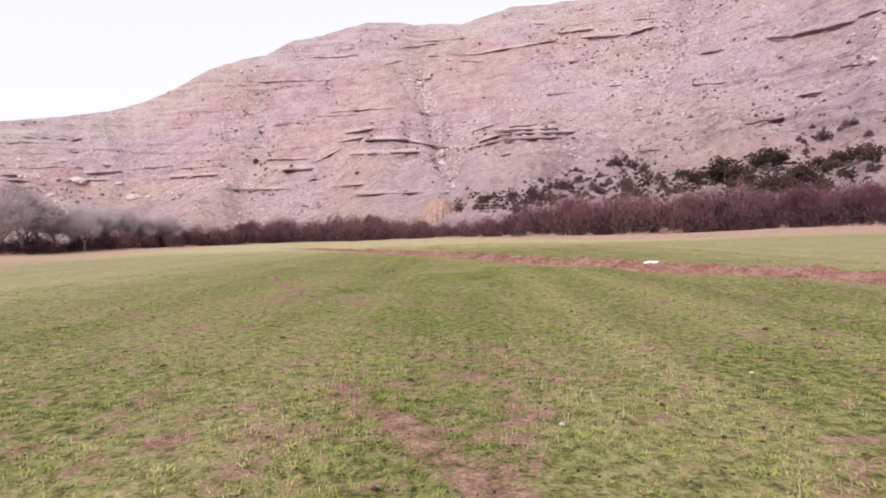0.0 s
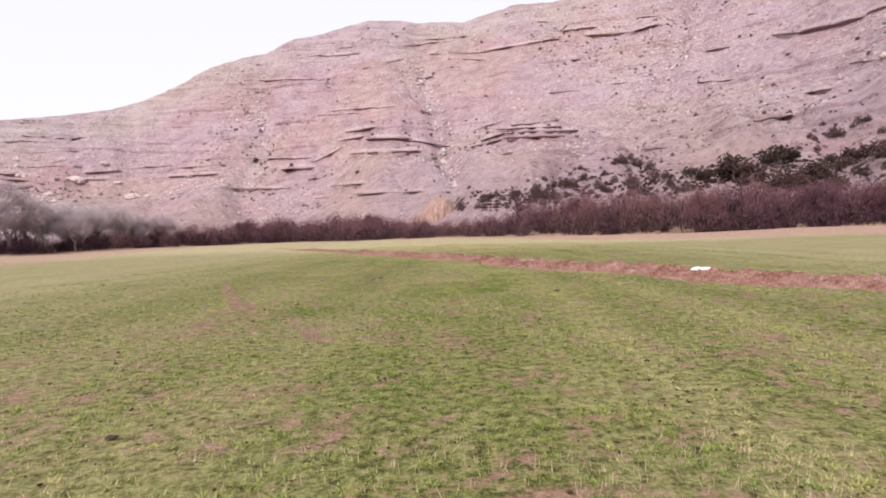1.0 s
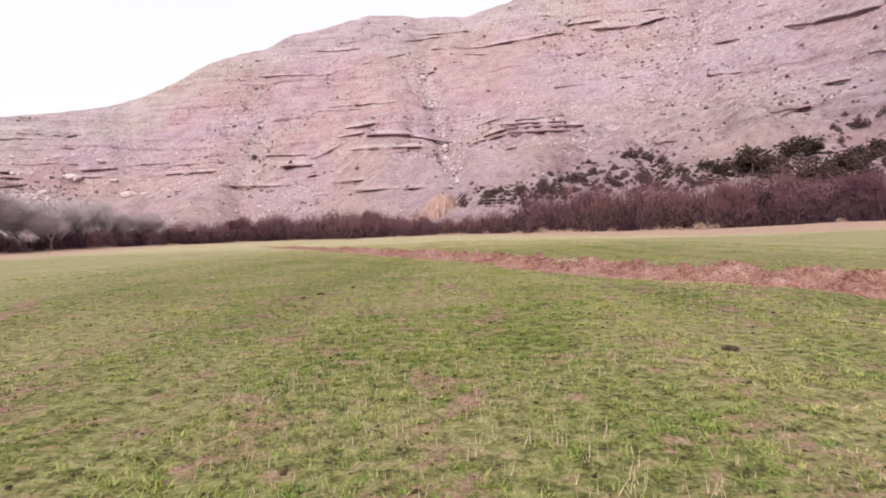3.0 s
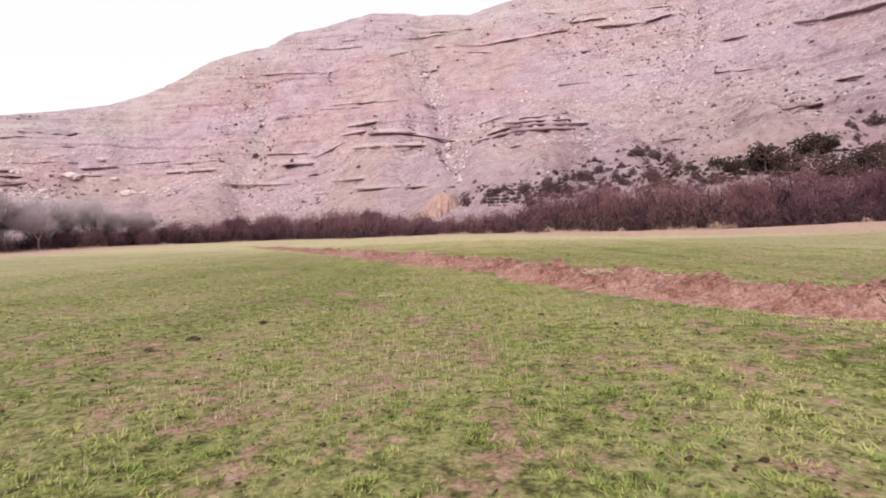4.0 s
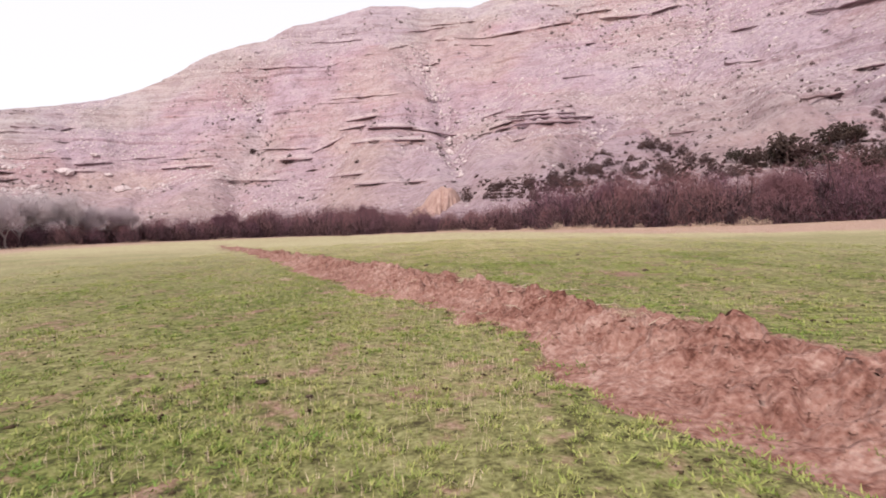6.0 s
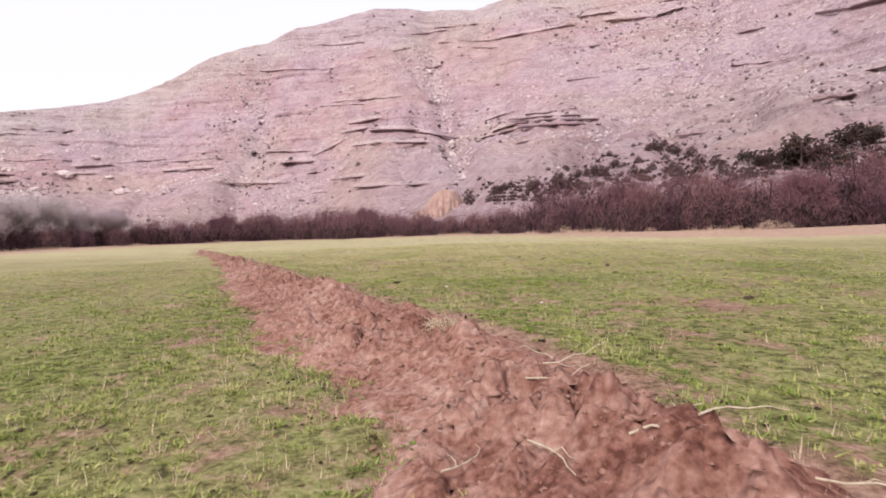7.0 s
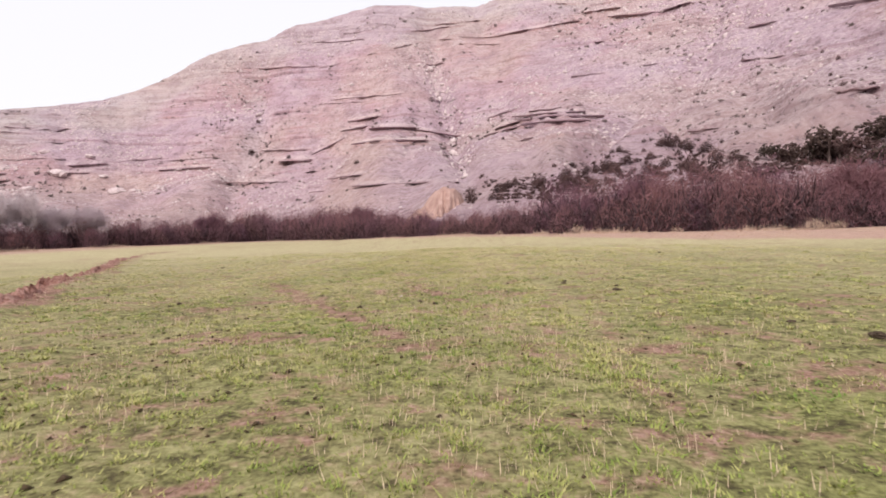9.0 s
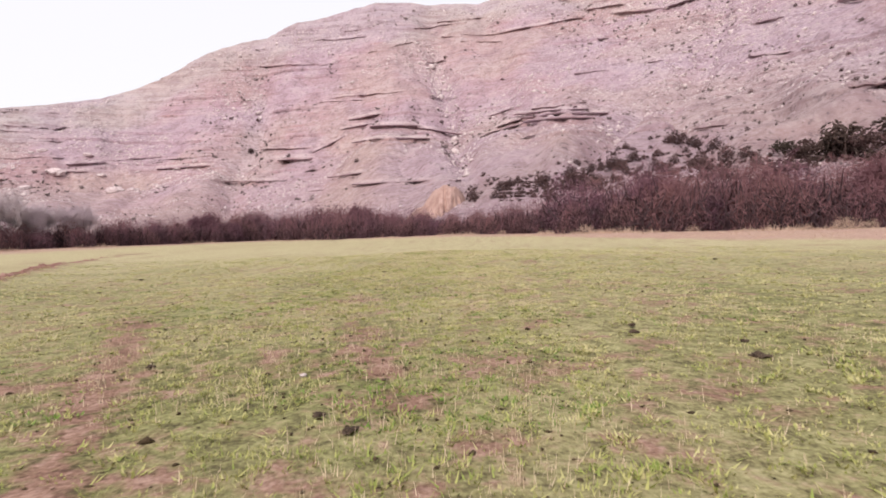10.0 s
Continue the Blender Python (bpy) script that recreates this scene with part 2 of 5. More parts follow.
    hue = m.noise(0.011, 3, 0.5, m.coords((1, 1, 1.4)))
    col = m.mix(m.math("MULTIPLY", m.fade(hue, 0.47, 0.60), 0.42), col, (0.50, 0.385, 0.335))
    col = m.mix(m.math("MULTIPLY", m.fade(hue, 0.52, 0.40), 0.5), col, (0.50, 0.375, 0.455))
    mottle = m.noise(0.075, 5, 0.62)
    col = m.mix(m.math("MULTIPLY", m.fade(mottle, 0.50, 0.64), 0.42), col, (0.60, 0.48, 0.48))
    col = m.mix(m.math("MULTIPLY", m.fade(mottle, 0.50, 0.36), 0.45), col, (0.27, 0.175, 0.19))
    grit = m.noise(0.75, 4, 0.75)
    col = m.mix(m.math("MULTIPLY", m.fade(grit, 0.54, 0.68), 0.5), col, (0.74, 0.62, 0.63))
    col = m.mix(m.math("MULTIPLY", m.fade(grit, 0.44, 0.32), 0.32), col, (0.20, 0.128, 0.14))
    strata = m.noise(1.0, 3, 0.6, m.coords((0.018, 0.018, 0.75), (radians(1.5), radians(-1.0), 0)))
    col = m.mix(m.math("MULTIPLY", m.math("MULTIPLY", m.fade(strata, 0.52, 0.66), m.fade(flat, 0.95, 0.55)), 0.4), col, (0.25, 0.145, 0.15))
    low = m.tree.nodes.new("ShaderNodeSeparateXYZ")
    m.link(m.coords(), low.inputs[0])
    col = m.mix(m.math("MULTIPLY", m.fade(m.math("ADD", low.outputs[2], m.math("MULTIPLY", patch, 60.0)), 100.0, 50.0), 0.25), col, (0.52, 0.36, 0.36))    # redder soil low on the face
    shrub = m.noise(0.4, 3, 0.6)
    col = m.mix(m.math("MULTIPLY", m.fade(shrub, 0.55, 0.67), 0.62), col, (0.15, 0.110, 0.12))
    col = m.mix(0.25, col, (0.27, 0.212, 0.238))
    m.bump(rubble, 1.0, 1.7)
    return m.colour(col)


def make_plain(name, dark, light, scale, rough=0.9, object_shift=0.0, other=None, bump=0.0):
    """A two-tone grained material; object_shift mixes each object a little towards another tone."""
    m = Nodes(name, rough, 0.15)
    n = m.noise(scale, 5, 0.65)
    col = m.ramp(n, [(0.3, dark), (0.7, light)])
    if other:
        info = m.tree.nodes.new("ShaderNodeObjectInfo")
        col = m.mix(m.math("MULTIPLY", info.outputs["Random"], object_shift), col, other)
    if bump:
        m.bump(n, 0.7, bump)
    return m.colour(col)


GROUND = make_ground_material()
GRASS = make_grass_material()
BERM = make_berm_material()
MOUNTAIN = make_mountain_material()
TWIG = make_plain("bare_willow_twigs", (0.080, 0.037, 0.058), (0.205, 0.100, 0.135), 0.4, 0.85, 0.7, (0.26, 0.135, 0.125))
SLOPE_TWIG = make_plain("dark_shrub_twigs", (0.034, 0.021, 0.022), (0.110, 0.068, 0.066), 0.8, 0.9, 0.8, (0.13, 0.075, 0.072))
STEM = make_plain("willow_stems_and_base_shade", (0.028, 0.017, 0.021), (0.075, 0.047, 0.052), 3.0)
PALE_TWIG = make_plain("cottonwood_twigs", (0.43, 0.37, 0.385), (0.63, 0.56, 0.57), 1.5, 0.85, 0.7, (0.40, 0.31, 0.35))
BARK = make_plain("cottonwood_bark", (0.10, 0.07, 0.065), (0.24, 0.18, 0.16), 6.0, 0.9, bump=0.03)
PALE_BARK = make_plain("weathered_cottonwood_bark", (0.26, 0.21, 0.21), (0.44, 0.38, 0.38), 5.0, 0.9, bump=0.03)
JUNIPER = make_plain("juniper_foliage", (0.024, 0.021, 0.015), (0.086, 0.064, 0.050), 2.0, 0.85, 0.95, (0.105, 0.062, 0.06))
BOULDER = make_plain("pale_boulder", (0.42, 0.325, 0.335), (0.72, 0.63, 0.62), 0.5, 0.9, bump=0.2)
SHRUB = make_plain("dry_sagebrush", (0.12, 0.088, 0.088), (0.24, 0.185, 0.18), 0.9, 0.9)
DUNG = make_plain("dried_dung", (0.035, 0.024, 0.017), (0.105, 0.074, 0.052), 30.0, 0.95, bump=0.02)
CRUMB_SHADE = make_plain("crumbs_and_shadow_specks", (0.030, 0.021, 0.012), (0.095, 0.066, 0.038), 9.0, 0.95)
STRAW = make_plain("dry_straw", (0.38, 0.28, 0.19), (0.66, 0.55, 0.40), 25.0, 0.8)
STICK = make_plain("bleached_wood", (0.36, 0.29, 0.21), (0.60, 0.51, 0.40), 20.0, 0.8)
CLOD = make_plain("red_soil_clods", (0.21, 0.105, 0.082), (0.37, 0.215, 0.175), 9.0, 0.95, 0.5, (0.40, 0.25, 0.20), bump=0.02)
CLOVER = make_plain("clover_leaves", (0.085, 0.150, 0.026), (0.20, 0.275, 0.065), 14.0, 0.7)
CLAY = make_plain("orange_clay", (0.28, 0.168, 0.142), (0.47, 0.325, 0.285), 0.35, 0.95, bump=0.25)
DRY_WEED = make_plain("dry_weed_stalks", (0.40, 0.28, 0.21), (0.60, 0.46, 0.36), 4.0, 0.85)
SACK = make_plain("white_woven_sack", (0.66, 0.64, 0.62), (0.85, 0.83, 0.81), 12.0, 0.7)


# ---- the ground ----
BERM_Y = np.array([-60, 15, 22.5, 28.2, 33.8, 37.3, 42.1, 52, 62, 74, 82, 100])
BERM_X = np.array([48, 12.6, 8.3, 5.1, 2.5, 0.95, -1.25, -6.2, -11.4, -18.0, -22.0, -30])
TRACKS = [  # worn cattle tracks and bare spots: (x, y) at both ends, half width
    ((-1.13, 5.42), (0.31, 2.84), 0.14), ((-8.80, 25.34), (-4.45, 16.05), 0.12), ((-2.71, 14.00), (-1.89, 12.65), 0.08), ((-1.74, 29.56), (-0.67, 27.25), 0.12),
    ((-0.21, 26.32), (0.17, 25.77), 0.05), ((0.26, 26.26), (0.43, 26.13), 0.05), ((-0.27, 50.21), (0.61, 48.55), 0.10), ((0.61, 48.55), (1.09, 47.46), 0.11),
    ((-0.54, 48.39), (-0.09, 48.28), 0.12), ((-0.83, 48.03), (-0.69, 48.15), 0.10), ((-2.58, 54.75), (-0.11, 49.98), 0.15), ((0.46, 53.25), (1.37, 50.96), 0.08),
    ((2.37, 50.45), (2.52, 50.50), 0.10), ((1.76, 46.26), (2.04, 45.83), 0.09), ((4.30, 40.26), (4.46, 39.82), 0.25), ((2.88, 47.62), (3.20, 47.62), 0.12),
    ((2.19, 23.09), (1.99, 23.34), 0.10), ((-2.29, 3.90), (-2.10, 3.53), 0.07), ((-4.22, 16.09), (-4.91, 17.61), 0.10), ((-2.93, 14.54), (-3.15, 15.01), 0.10),
    ((-1.61, 38.53), (-1.59, 39.13), 0.10)]
EDGE_AZ = np.array([-90, -60, -40, -27, -16.5, -5, 3, 9, 22, 38, 60, 90])
EDGE_R = np.array([140, 145, 155, 184, 236, 186, 150, 126, 120, 122, 130, 140])
EDGE_Z_AZ = np.array([-90, -39, -35, -31, -27, -22, -17, -10, -5, 0, 6, 11, 17, 22, 27, 31, 38, 90])
EDGE_Z = np.array([-0.65, -0.65, -0.85, -0.6, -0.37, -0.5, -0.5, -0.38, -0.05, 0.27, 0.3, 0.28, 0.21, 0.22, 0.5, 0.8, 0.78, 0.78])   # height of the field's edge
BANK_Y = np.array([-60, 24, 26, 30, 33, 35.2, 38, 42, 46, 50, 60, 110])
BANK_FOOT = np.array([-1.1, -1.1, -1.15, -1.3, -1.0, -0.72, -1.0, -1.2, -1.25, -0.9, -0.65, -0.5])    # where the open soil begins on the near side
BANK_RIM = np.array([0.8, 0.8, 0.9, 1.05, 0.8, 0.75, 1.0, 0.6, 0.4, 0.35, 0.3, 0.3])       # and where it ends beyond the crest


def berm_side(x, y):
    """Signed distance from the crest of the berm, positive on the far side."""
    return (x - np.interp(y, BERM_Y, BERM_X)) * 0.905


def field_edge(az):
    return np.interp(az, EDGE_AZ, EDGE_R)


def berm_profile(x, y, s):
    """Height of the thrown-up bank: open soil climbs from the ditch to a crest, and falls to the higher field beyond."""
    s = s + (fbm(x * 0.8, y * 0.8, 2, 8) - 0.5) * 0.4
    tall = 0.235 + (fbm(x * 0.6, y * 0.6, 2, 9) - 0.5) * 0.12
    s = s - 0.26
    rise = 0.22 * smooth(-1.7, -0.9, s) + 0.78 * smooth(-0.85, 0.0, s)
    bank = np.where(s < 0, rise, 1 - 0.42 * smooth(0.02, 0.5, s)) * tall
    bank = np.where(s > 0.5, 0.58 * tall * (1 - 0.6 * smooth(0.5, 3.0, s)), bank)
    return bank - 0.07 * np.exp(-((s + 1.2) / 0.4) ** 2)


def bank_core(x, y, s):
    """Where the turf is cut away under the turned soil."""
    s = s + (fbm(x * 1.4, y * 1.4, 4, 23) - 0.5) * 0.95
    return smooth(-0.1, 0.3, s - np.interp(y, BANK_Y, BANK_FOOT)) * (1 - smooth(-0.45, -0.1, s - np.interp(y, BANK_Y, BANK_RIM)))


def ground_height(x, y):
    x, y = np.asarray(x, float), np.asarray(y, float)
    r = np.hypot(x, y)
    az = np.arctan2(x, y)
    deg = np.degrees(az)
    e = r - field_edge(deg)
    rim = np.interp(deg, EDGE_Z_AZ, EDGE_Z) - 0.3
    z = rim * np.clip((r - 40) / (field_edge(deg) - 40), 0, 1.25) - 0.22 * smooth(4, 14, deg) * np.exp(-((e + 36) / 16) ** 2)
    z = z + (fbm(x * 0.25, y * 0.25, 2, 3) - 0.5) * 0.14
    near = (np.abs(x) < 40) & (y > -40) & (y < 110)
    z = z + near * ((fbm(x * 2.3, y * 2.3, 3, 5) - 0.5) * 0.05 + (fbm(x * 9.0, y * 9.0, 2, 6) - 0.5) * 0.022)
    s = berm_side(x, y)
    z = z + (berm_profile(x, y, s) - 0.14 * bank_core(x, y, s)) * smooth(104, 66, y)
    # low bank of dry grass along the thicket
    wide = np.interp(deg, [-40, -10, 5, 15, 38], [16, 10, 14, 28, 44])
    z = z + smooth(-9, -4, e) * 0.18 + 0.12 * smooth(-0.95, -0.85, e / wide)
    return z


def bare_amount(x, y):
    """How bare the soil is: 0 closed turf, 1 open soil."""
    x, y = np.asarray(x, float), np.asarray(y, float)
    b = smooth(0.52, 0.74, fbm(x * 0.5, y * 0.5, 4, 21)) * 0.13 + smooth(0.46, 0.78, fbm(x * 3.4, y * 3.4, 3, 22)) * 0.46
    s = berm_side(x, y) + (fbm(x * 1.4, y * 1.4, 4, 23) - 0.5) * 0.95
    foot = np.interp(y, BANK_Y, BANK_FOOT)
    b = np.maximum(b, smooth(-0.2, 0.45, s - foot) * (1 - smooth(-0.2, 0.35, s - np.interp(y, BANK_Y, BANK_RIM))) * smooth(-0.5, -0.1, berm_side(x, y) - foot))
    for (x0, y0), (x1, y1), half in TRACKS:
        dx, dy = x1 - x0, y1 - y0
        t = np.clip(((x - x0) * dx + (y - y0) * dy) / (dx * dx + dy * dy), 0, 1)
        d = np.hypot(x - x0 - t * dx, y - y0 - t * dy) + (fbm(x * 2.6, y * 2.6, 3, 24) - 0.5) * 0.42
        b = np.maximum(b, (1 - smooth(half * 0.3, half * 2.2, d)) * 0.78)
    return np.clip(b, 0, 1)


def make_ground():
    def axis(low, high, step, reach, growth):
        core = list(np.arange(low, high + 1e-6, step))
        d, out = step, core[-1]
        while out < reach:
            d *= growth
            out += d
            core.append(out)
        d, out = step, core[0]
        while out > -reach:
            d *= growth
            out -= d
            core.insert(0, out)
        return np.array(core)
    xs = axis(-8, 10, 0.17, 4200, 1.08)
    ys = axis(1, 60, 0.2, 4200, 1.08)
    gx, gy = np.meshgrid(xs, ys)
    gz = ground_height(gx, gy)
    me = array_mesh("ground", np.stack([gx, gy, gz], -1).reshape(-1, 3), grid_faces(len(ys), len(xs)))
    shade_smooth(me)
    bare = me.attributes.new("bare", "FLOAT", "POINT")
    between = 0.14 * (1 - smooth(3, 13, np.abs(gx - 0.6))) * (1 - smooth(60, 77, gy))   # gaps between the tufts
    bare.data.foreach_set("value", np.clip(bare_amount(gx, gy) + between, 0, 1).astype(np.float32).ravel())
    e = np.hypot(gx, gy) - field_edge(np.degrees(np.arctan2(gx, gy)))
    width = np.interp(np.degrees(np.arctan2(gx, gy)), [-40, -10, 5, 15, 38], [16, 10, 14, 28, 44])
    rag = fbm(gx * 0.05, gy * 0.05, 3, 30) - 0.5
    verge = smooth(-1.0, -0.86, e / width + 0.25 * rag) * 1.0
    verge = np.maximum(verge, smooth(0, 4, -37 - 0.29 * (gy - 45) - gx + 8 * rag) * 0.75 * (gy < 300))
    verge = verge * (0.75 + 0.5 * fbm(gx * 0.5, gy * 0.08, 2, 31))
    at = me.attributes.new("verge", "FLOAT", "POINT")
    at.data.foreach_set("value", verge.astype(np.float32).ravel())
    return tagged(part("ground", me, GROUND), "grazed green pasture with bare red soil patches", "ground", kind="structure")


make_ground()


def bank_surface(x, y):
    """Height of the turned soil of the bank; it dips under the turf along a ragged edge."""
    x, y = np.asarray(x, float), np.asarray(y, float)
    s = berm_side(x, y)
    body = np.exp(-((s + 0.1) / 0.7) ** 4)
    lumps = (fbm(x * 1.5, y * 1.5, 3, 10) - 0.5) * 0.13 + (0.35 - np.abs(fbm(x * 3.2, y * 3.2, 2, 12) - 0.5) * 2) * 0.07 + (fbm(x * 15, y * 15, 2, 14) - 0.5) * 0.03
    bend = 0.25 * (fbm(x * 5, y * 5, 2, 15) - 0.5)
    clod = blocks(x * 2.8 + bend, y * 2.8 + bend, 16) * 0.14 * smooth(0.42, 0.56, fbm(x * 1.3, y * 1.3, 2, 17))
    crumb = blocks(x * 7.5 + bend, y * 7.5, 18) * 0.085 + blocks(x * 17, y * 17 + bend, 19) * 0.050 + blocks(x * 31 + bend, y * 31, 20) * 0.020
    patchy = smooth(0.36, 0.6, fbm(x * 1.9, y * 1.9, 3, 11))
    lumps = lumps + (clod + crumb * (0.35 + 0.65 * patchy)) * (0.5 + 0.5 * body) - 0.075
    rag = (fbm(x * 1.4, y * 1.4, 4, 23) - 0.5) * 0.95
    foot = np.interp(y, BANK_Y, BANK_FOOT)
    edge = smooth(-0.1, 0.4, s + rag - foot) * (1 - smooth(-0.3, 0.1, s + 0.5 * rag - np.interp(y, BANK_Y, BANK_RIM))) * smooth(-0.3, -0.05, s - foot) * (1 - smooth(1.05, 1.3, s))
    return ground_height(x, y) + 0.14 * bank_core(x, y, s) * smooth(104, 66, y) - 0.06 + edge * (0.065 + lumps * (0.3 + 0.7 * body)) * smooth(106, 68, y)


def surface(x, y):
    """The height on which things lie: turf or turned soil."""
    return np.maximum(ground_height(x, y), bank_surface(x, y))


def make_berm():
    ys = np.concatenate([np.arange(-4, 22, 0.16), np.arange(22, 29, 0.07), np.arange(29, 34, 0.04), np.arange(34, 41, 0.026), np.arange(41, 47, 0.04), np.arange(47, 60, 0.1), np.arange(60, 112, 0.3)])
    ss = np.linspace(-1.85, 1.35, 106)
    gs, gy = np.meshgrid(ss, ys)
    gx = np.interp(gy, BERM_Y, BERM_X) + gs / 0.905
    gz = bank_surface(gx, gy)
    me = array_mesh("earth_bank", np.stack([gx, gy, gz], -1).reshape(-1, 3), grid_faces(len(ys), len(ss)))
    return tagged(part("earth_bank", me, BERM), "long low bank of turned red soil across the pasture", "earth bank", kind="structure")


make_berm()

# ---- the mountain ----
COL_AZ = np.array([-75, -60, -40, -28, -15, 0, 12, 25, 38, 60, 75])
COL_R = np.array([  # distance of foot, apron, lower wall, upper wall
    [160, 400, 540, 620], [168, 410, 540, 615], [178, 430, 540, 610], [206, 420, 515, 598], [262, 390, 476, 560],
    [172, 320, 430, 540], [143, 211, 381, 530], [138, 203, 360, 500], [140, 200, 330, 450], [146, 200, 320, 430], [150, 200, 320, 430]])
COL_Z = np.array([  # their heights
    [-2, 17, 36, 75], [-2, 18, 37, 78], [-2, 18, 38, 80], [-2, 18, 36, 98], [-2, 27, 60, 130],
    [-1, 36, 68, 150], [0, 18.6, 65, 165], [0, 19, 72, 170], [0, 20, 76, 160], [0, 26, 85, 165], [0, 26, 85, 165]])
CREST_AZ = np.array([-75, -50, -39, -36, -31, -26, -22.5, -16.6, -15, -7.7, -2.5, 1.9, 6.6, 12.2, 17, 21.5, 25, 38, 60, 75])
CREST_EL = np.array([7, 8.5, 9.7, 10.4, 11.3, 13.6, 15.7, 17.9, 18.7, 20.3, 20.4, 20.2, 21.3, 21.6, 21.3, 20.8, 23, 26, 26, 25])
CREST_R = np.array([680, 675, 670, 668, 664, 655, 640, 636, 638, 640, 645, 650, 645, 640, 622, 605, 585, 530, 510, 510])
_lr = random.Random(5)
LEDGES = []   # height, rise, sharpness, seed
_h = 7.0
while _h < 262:
    LEDGES.append((_h, _lr.uniform(0.7, 2.2), 0.35, len(LEDGES) + 1))
    _h += _lr.uniform(4.0, 9.5)


CHUTES = [  # elevations seen from the field, azimuths there, width in degrees, depth (negative) or rise in metres
    ([4.1, 10.4, 16.4], [0.4, -1.1, -2.7], 1.3, -12), ([4.9, 9.1, 11.4, 16.4], [9.6, 14.7, 18.9, 22.5], 1.2, -10), ([5, 12], [-20.2, -17.8], 1.1, -9),
    ([4, 12], [-7.5, -6.0], 3.2, 15), ([4, 12], [-24.0, -22.5], 2.5, 8), ([5, 8.5], [8.0, 7.5], 3.4, 6), ([5.9, 7.2], [21.4, 37.9], 2.0, 4), ([3, 9], [30, 27], 2.0, 5),
    ([5, 17], [30, 25], 1.0, -4), ([8, 18], [5.5, 2.0], 1.1, -3), ([6, 12], [-30, -29], 1.0, -3)]
# beds of rock that stand out of the face: azimuths and elevations of both ends, thickness in metres
WEST_BEDS = [
    (-38.9, -37.2, 5.67, 5.65, 2.6), (-38.9, -36.9, 5.27, 5.20, 2.0), (-37.4, -34.3, 6.28, 6.51, 0.9), (-33.1, -30.4, 5.99, 6.27, 2.0), (-35.2, -31.5, 5.21, 5.50, 1.2),
    (-39.0, -36.7, 4.37, 4.79, 1.4), (-30.2, -25.9, 6.37, 6.90, 1.0), (-26.6, -22.2, 5.80, 6.13, 1.9), (-26.5, -21.6, 6.58, 7.04, 0.8), (-38.4, -36.0, 8.25, 8.43, 0.9),
    (-37.3, -35.6, 8.78, 8.82, 0.9), (-34.0, -32.6, 8.79, 9.03, 0.9), (-22.3, -20.3, 9.34, 9.51, 0.8), (-36.6, -33.1, 7.47, 7.86, 0.6),
]
MIDDLE_BEDS = [
    (-21.2, -16.7, 4.75, 4.69, 1.8), (-16.6, -13.4, 6.61, 6.78, 2.6), (-18.1, -13.6, 7.58, 7.72, 1.1), (-19.8, -12.8, 14.75, 15.21, 1.0), (-21.5, -18.3, 14.30, 14.58, 0.8),
    (-13.9, -8.3, 17.17, 17.63, 0.9), (-10.6, -7.8, 17.99, 18.40, 0.9), (-11.6, -5.1, 12.27, 12.71, 1.0), (-13.0, -8.5, 11.87, 12.02, 0.7), (-8.4, -3.7, 16.18, 17.22, 0.9),
    (-13.2, -10.6, 14.94, 15.62, 0.8), (-10.3, -7.3, 10.21, 10.65, 1.8), (-8.3, -3.9, 9.55, 9.55, 2.2), (-11.0, -8.3, 9.33, 9.82, 1.4), (-13.7, -10.6, 7.17, 8.72, 1.4),
    (-9.9, -2.8, 8.11, 8.29, 2.2), (-14.3, -12.6, 5.56, 5.78, 0.8), (-11.9, -8.1, 4.93, 5.16, 1.3), (-13.6, -11.5, 3.77, 3.91, 0.9),
]
CENTRE_BEDS = [
    (-9.4, -2.3, 4.10, 4.24, 1.3), (-4.0, 0.6, 9.39, 8.60, 1.6), (-4.9, 0.8, 18.26, 18.67, 0.9), (-2.0, 2.7, 18.80, 19.01, 1.0), (-1.6, 3.7, 17.55, 17.48, 1.2),
    (3.7, 8.6, 17.53, 18.00, 1.6), (8.2, 11.5, 17.98, 18.18, 1.8), (7.9, 11.4, 19.97, 19.68, 1.1), (11.5, 15.0, 18.83, 18.82, 1.8), (13.7, 18.1, 18.22, 17.96, 2.4),
    (17.9, 20.7, 17.94, 18.34, 2.0), (18.4, 20.9, 19.17, 19.02, 1.3), (0.2, 4.2, 17.09, 16.73, 0.7), (10.3, 13.2, 13.35, 13.34, 0.9), (12.5, 14.6, 16.26, 16.16, 0.8),
    (-10.5, -4.9, 18.95, 19.53, 0.8),
]
BAND_BEDS = [
    (3.3, 5.7, 9.07, 9.70, 1.9), (5.4, 12.9, 9.71, 9.61, 2.6), (3.8, 5.9, 8.77, 9.24, 1.6), (5.6, 11.5, 9.25, 9.16, 2.2), (2.7, 4.8, 10.15, 10.73, 1.3),
    (4.9, 11.3, 10.12, 10.05, 1.6), (2.2, 4.1, 8.49, 8.87, 1.3), (6.4, 11.1, 10.44, 10.71, 0.8),
]
EAST_BEDS = [
    (29.7, 32.0, 15.91, 15.62, 1.5), (31.8, 34.3, 15.78, 15.84, 1.9), (34.1, 36.3, 15.84, 15.96, 2.0), (35.0, 36.9, 12.65, 12.50, 0.9), (24.3, 26.8, 15.46, 15.54, 0.8),
    (31.7, 34.1, 10.74, 10.88, 1.1), (30.9, 32.6, 5.63, 5.62, 0.8), (18.8, 21.9, 7.36, 7.23, 0.6), (23.7, 26.7, 12.91, 12.70, 0.7), (27.1, 31.0, 8.92, 9.18, 0.8),
    (36.2, 37.9, 16.19, 16.43, 1.5),
]
BEDS = WEST_BEDS + MIDDLE_BEDS + CENTRE_BEDS + BAND_BEDS + EAST_BEDS
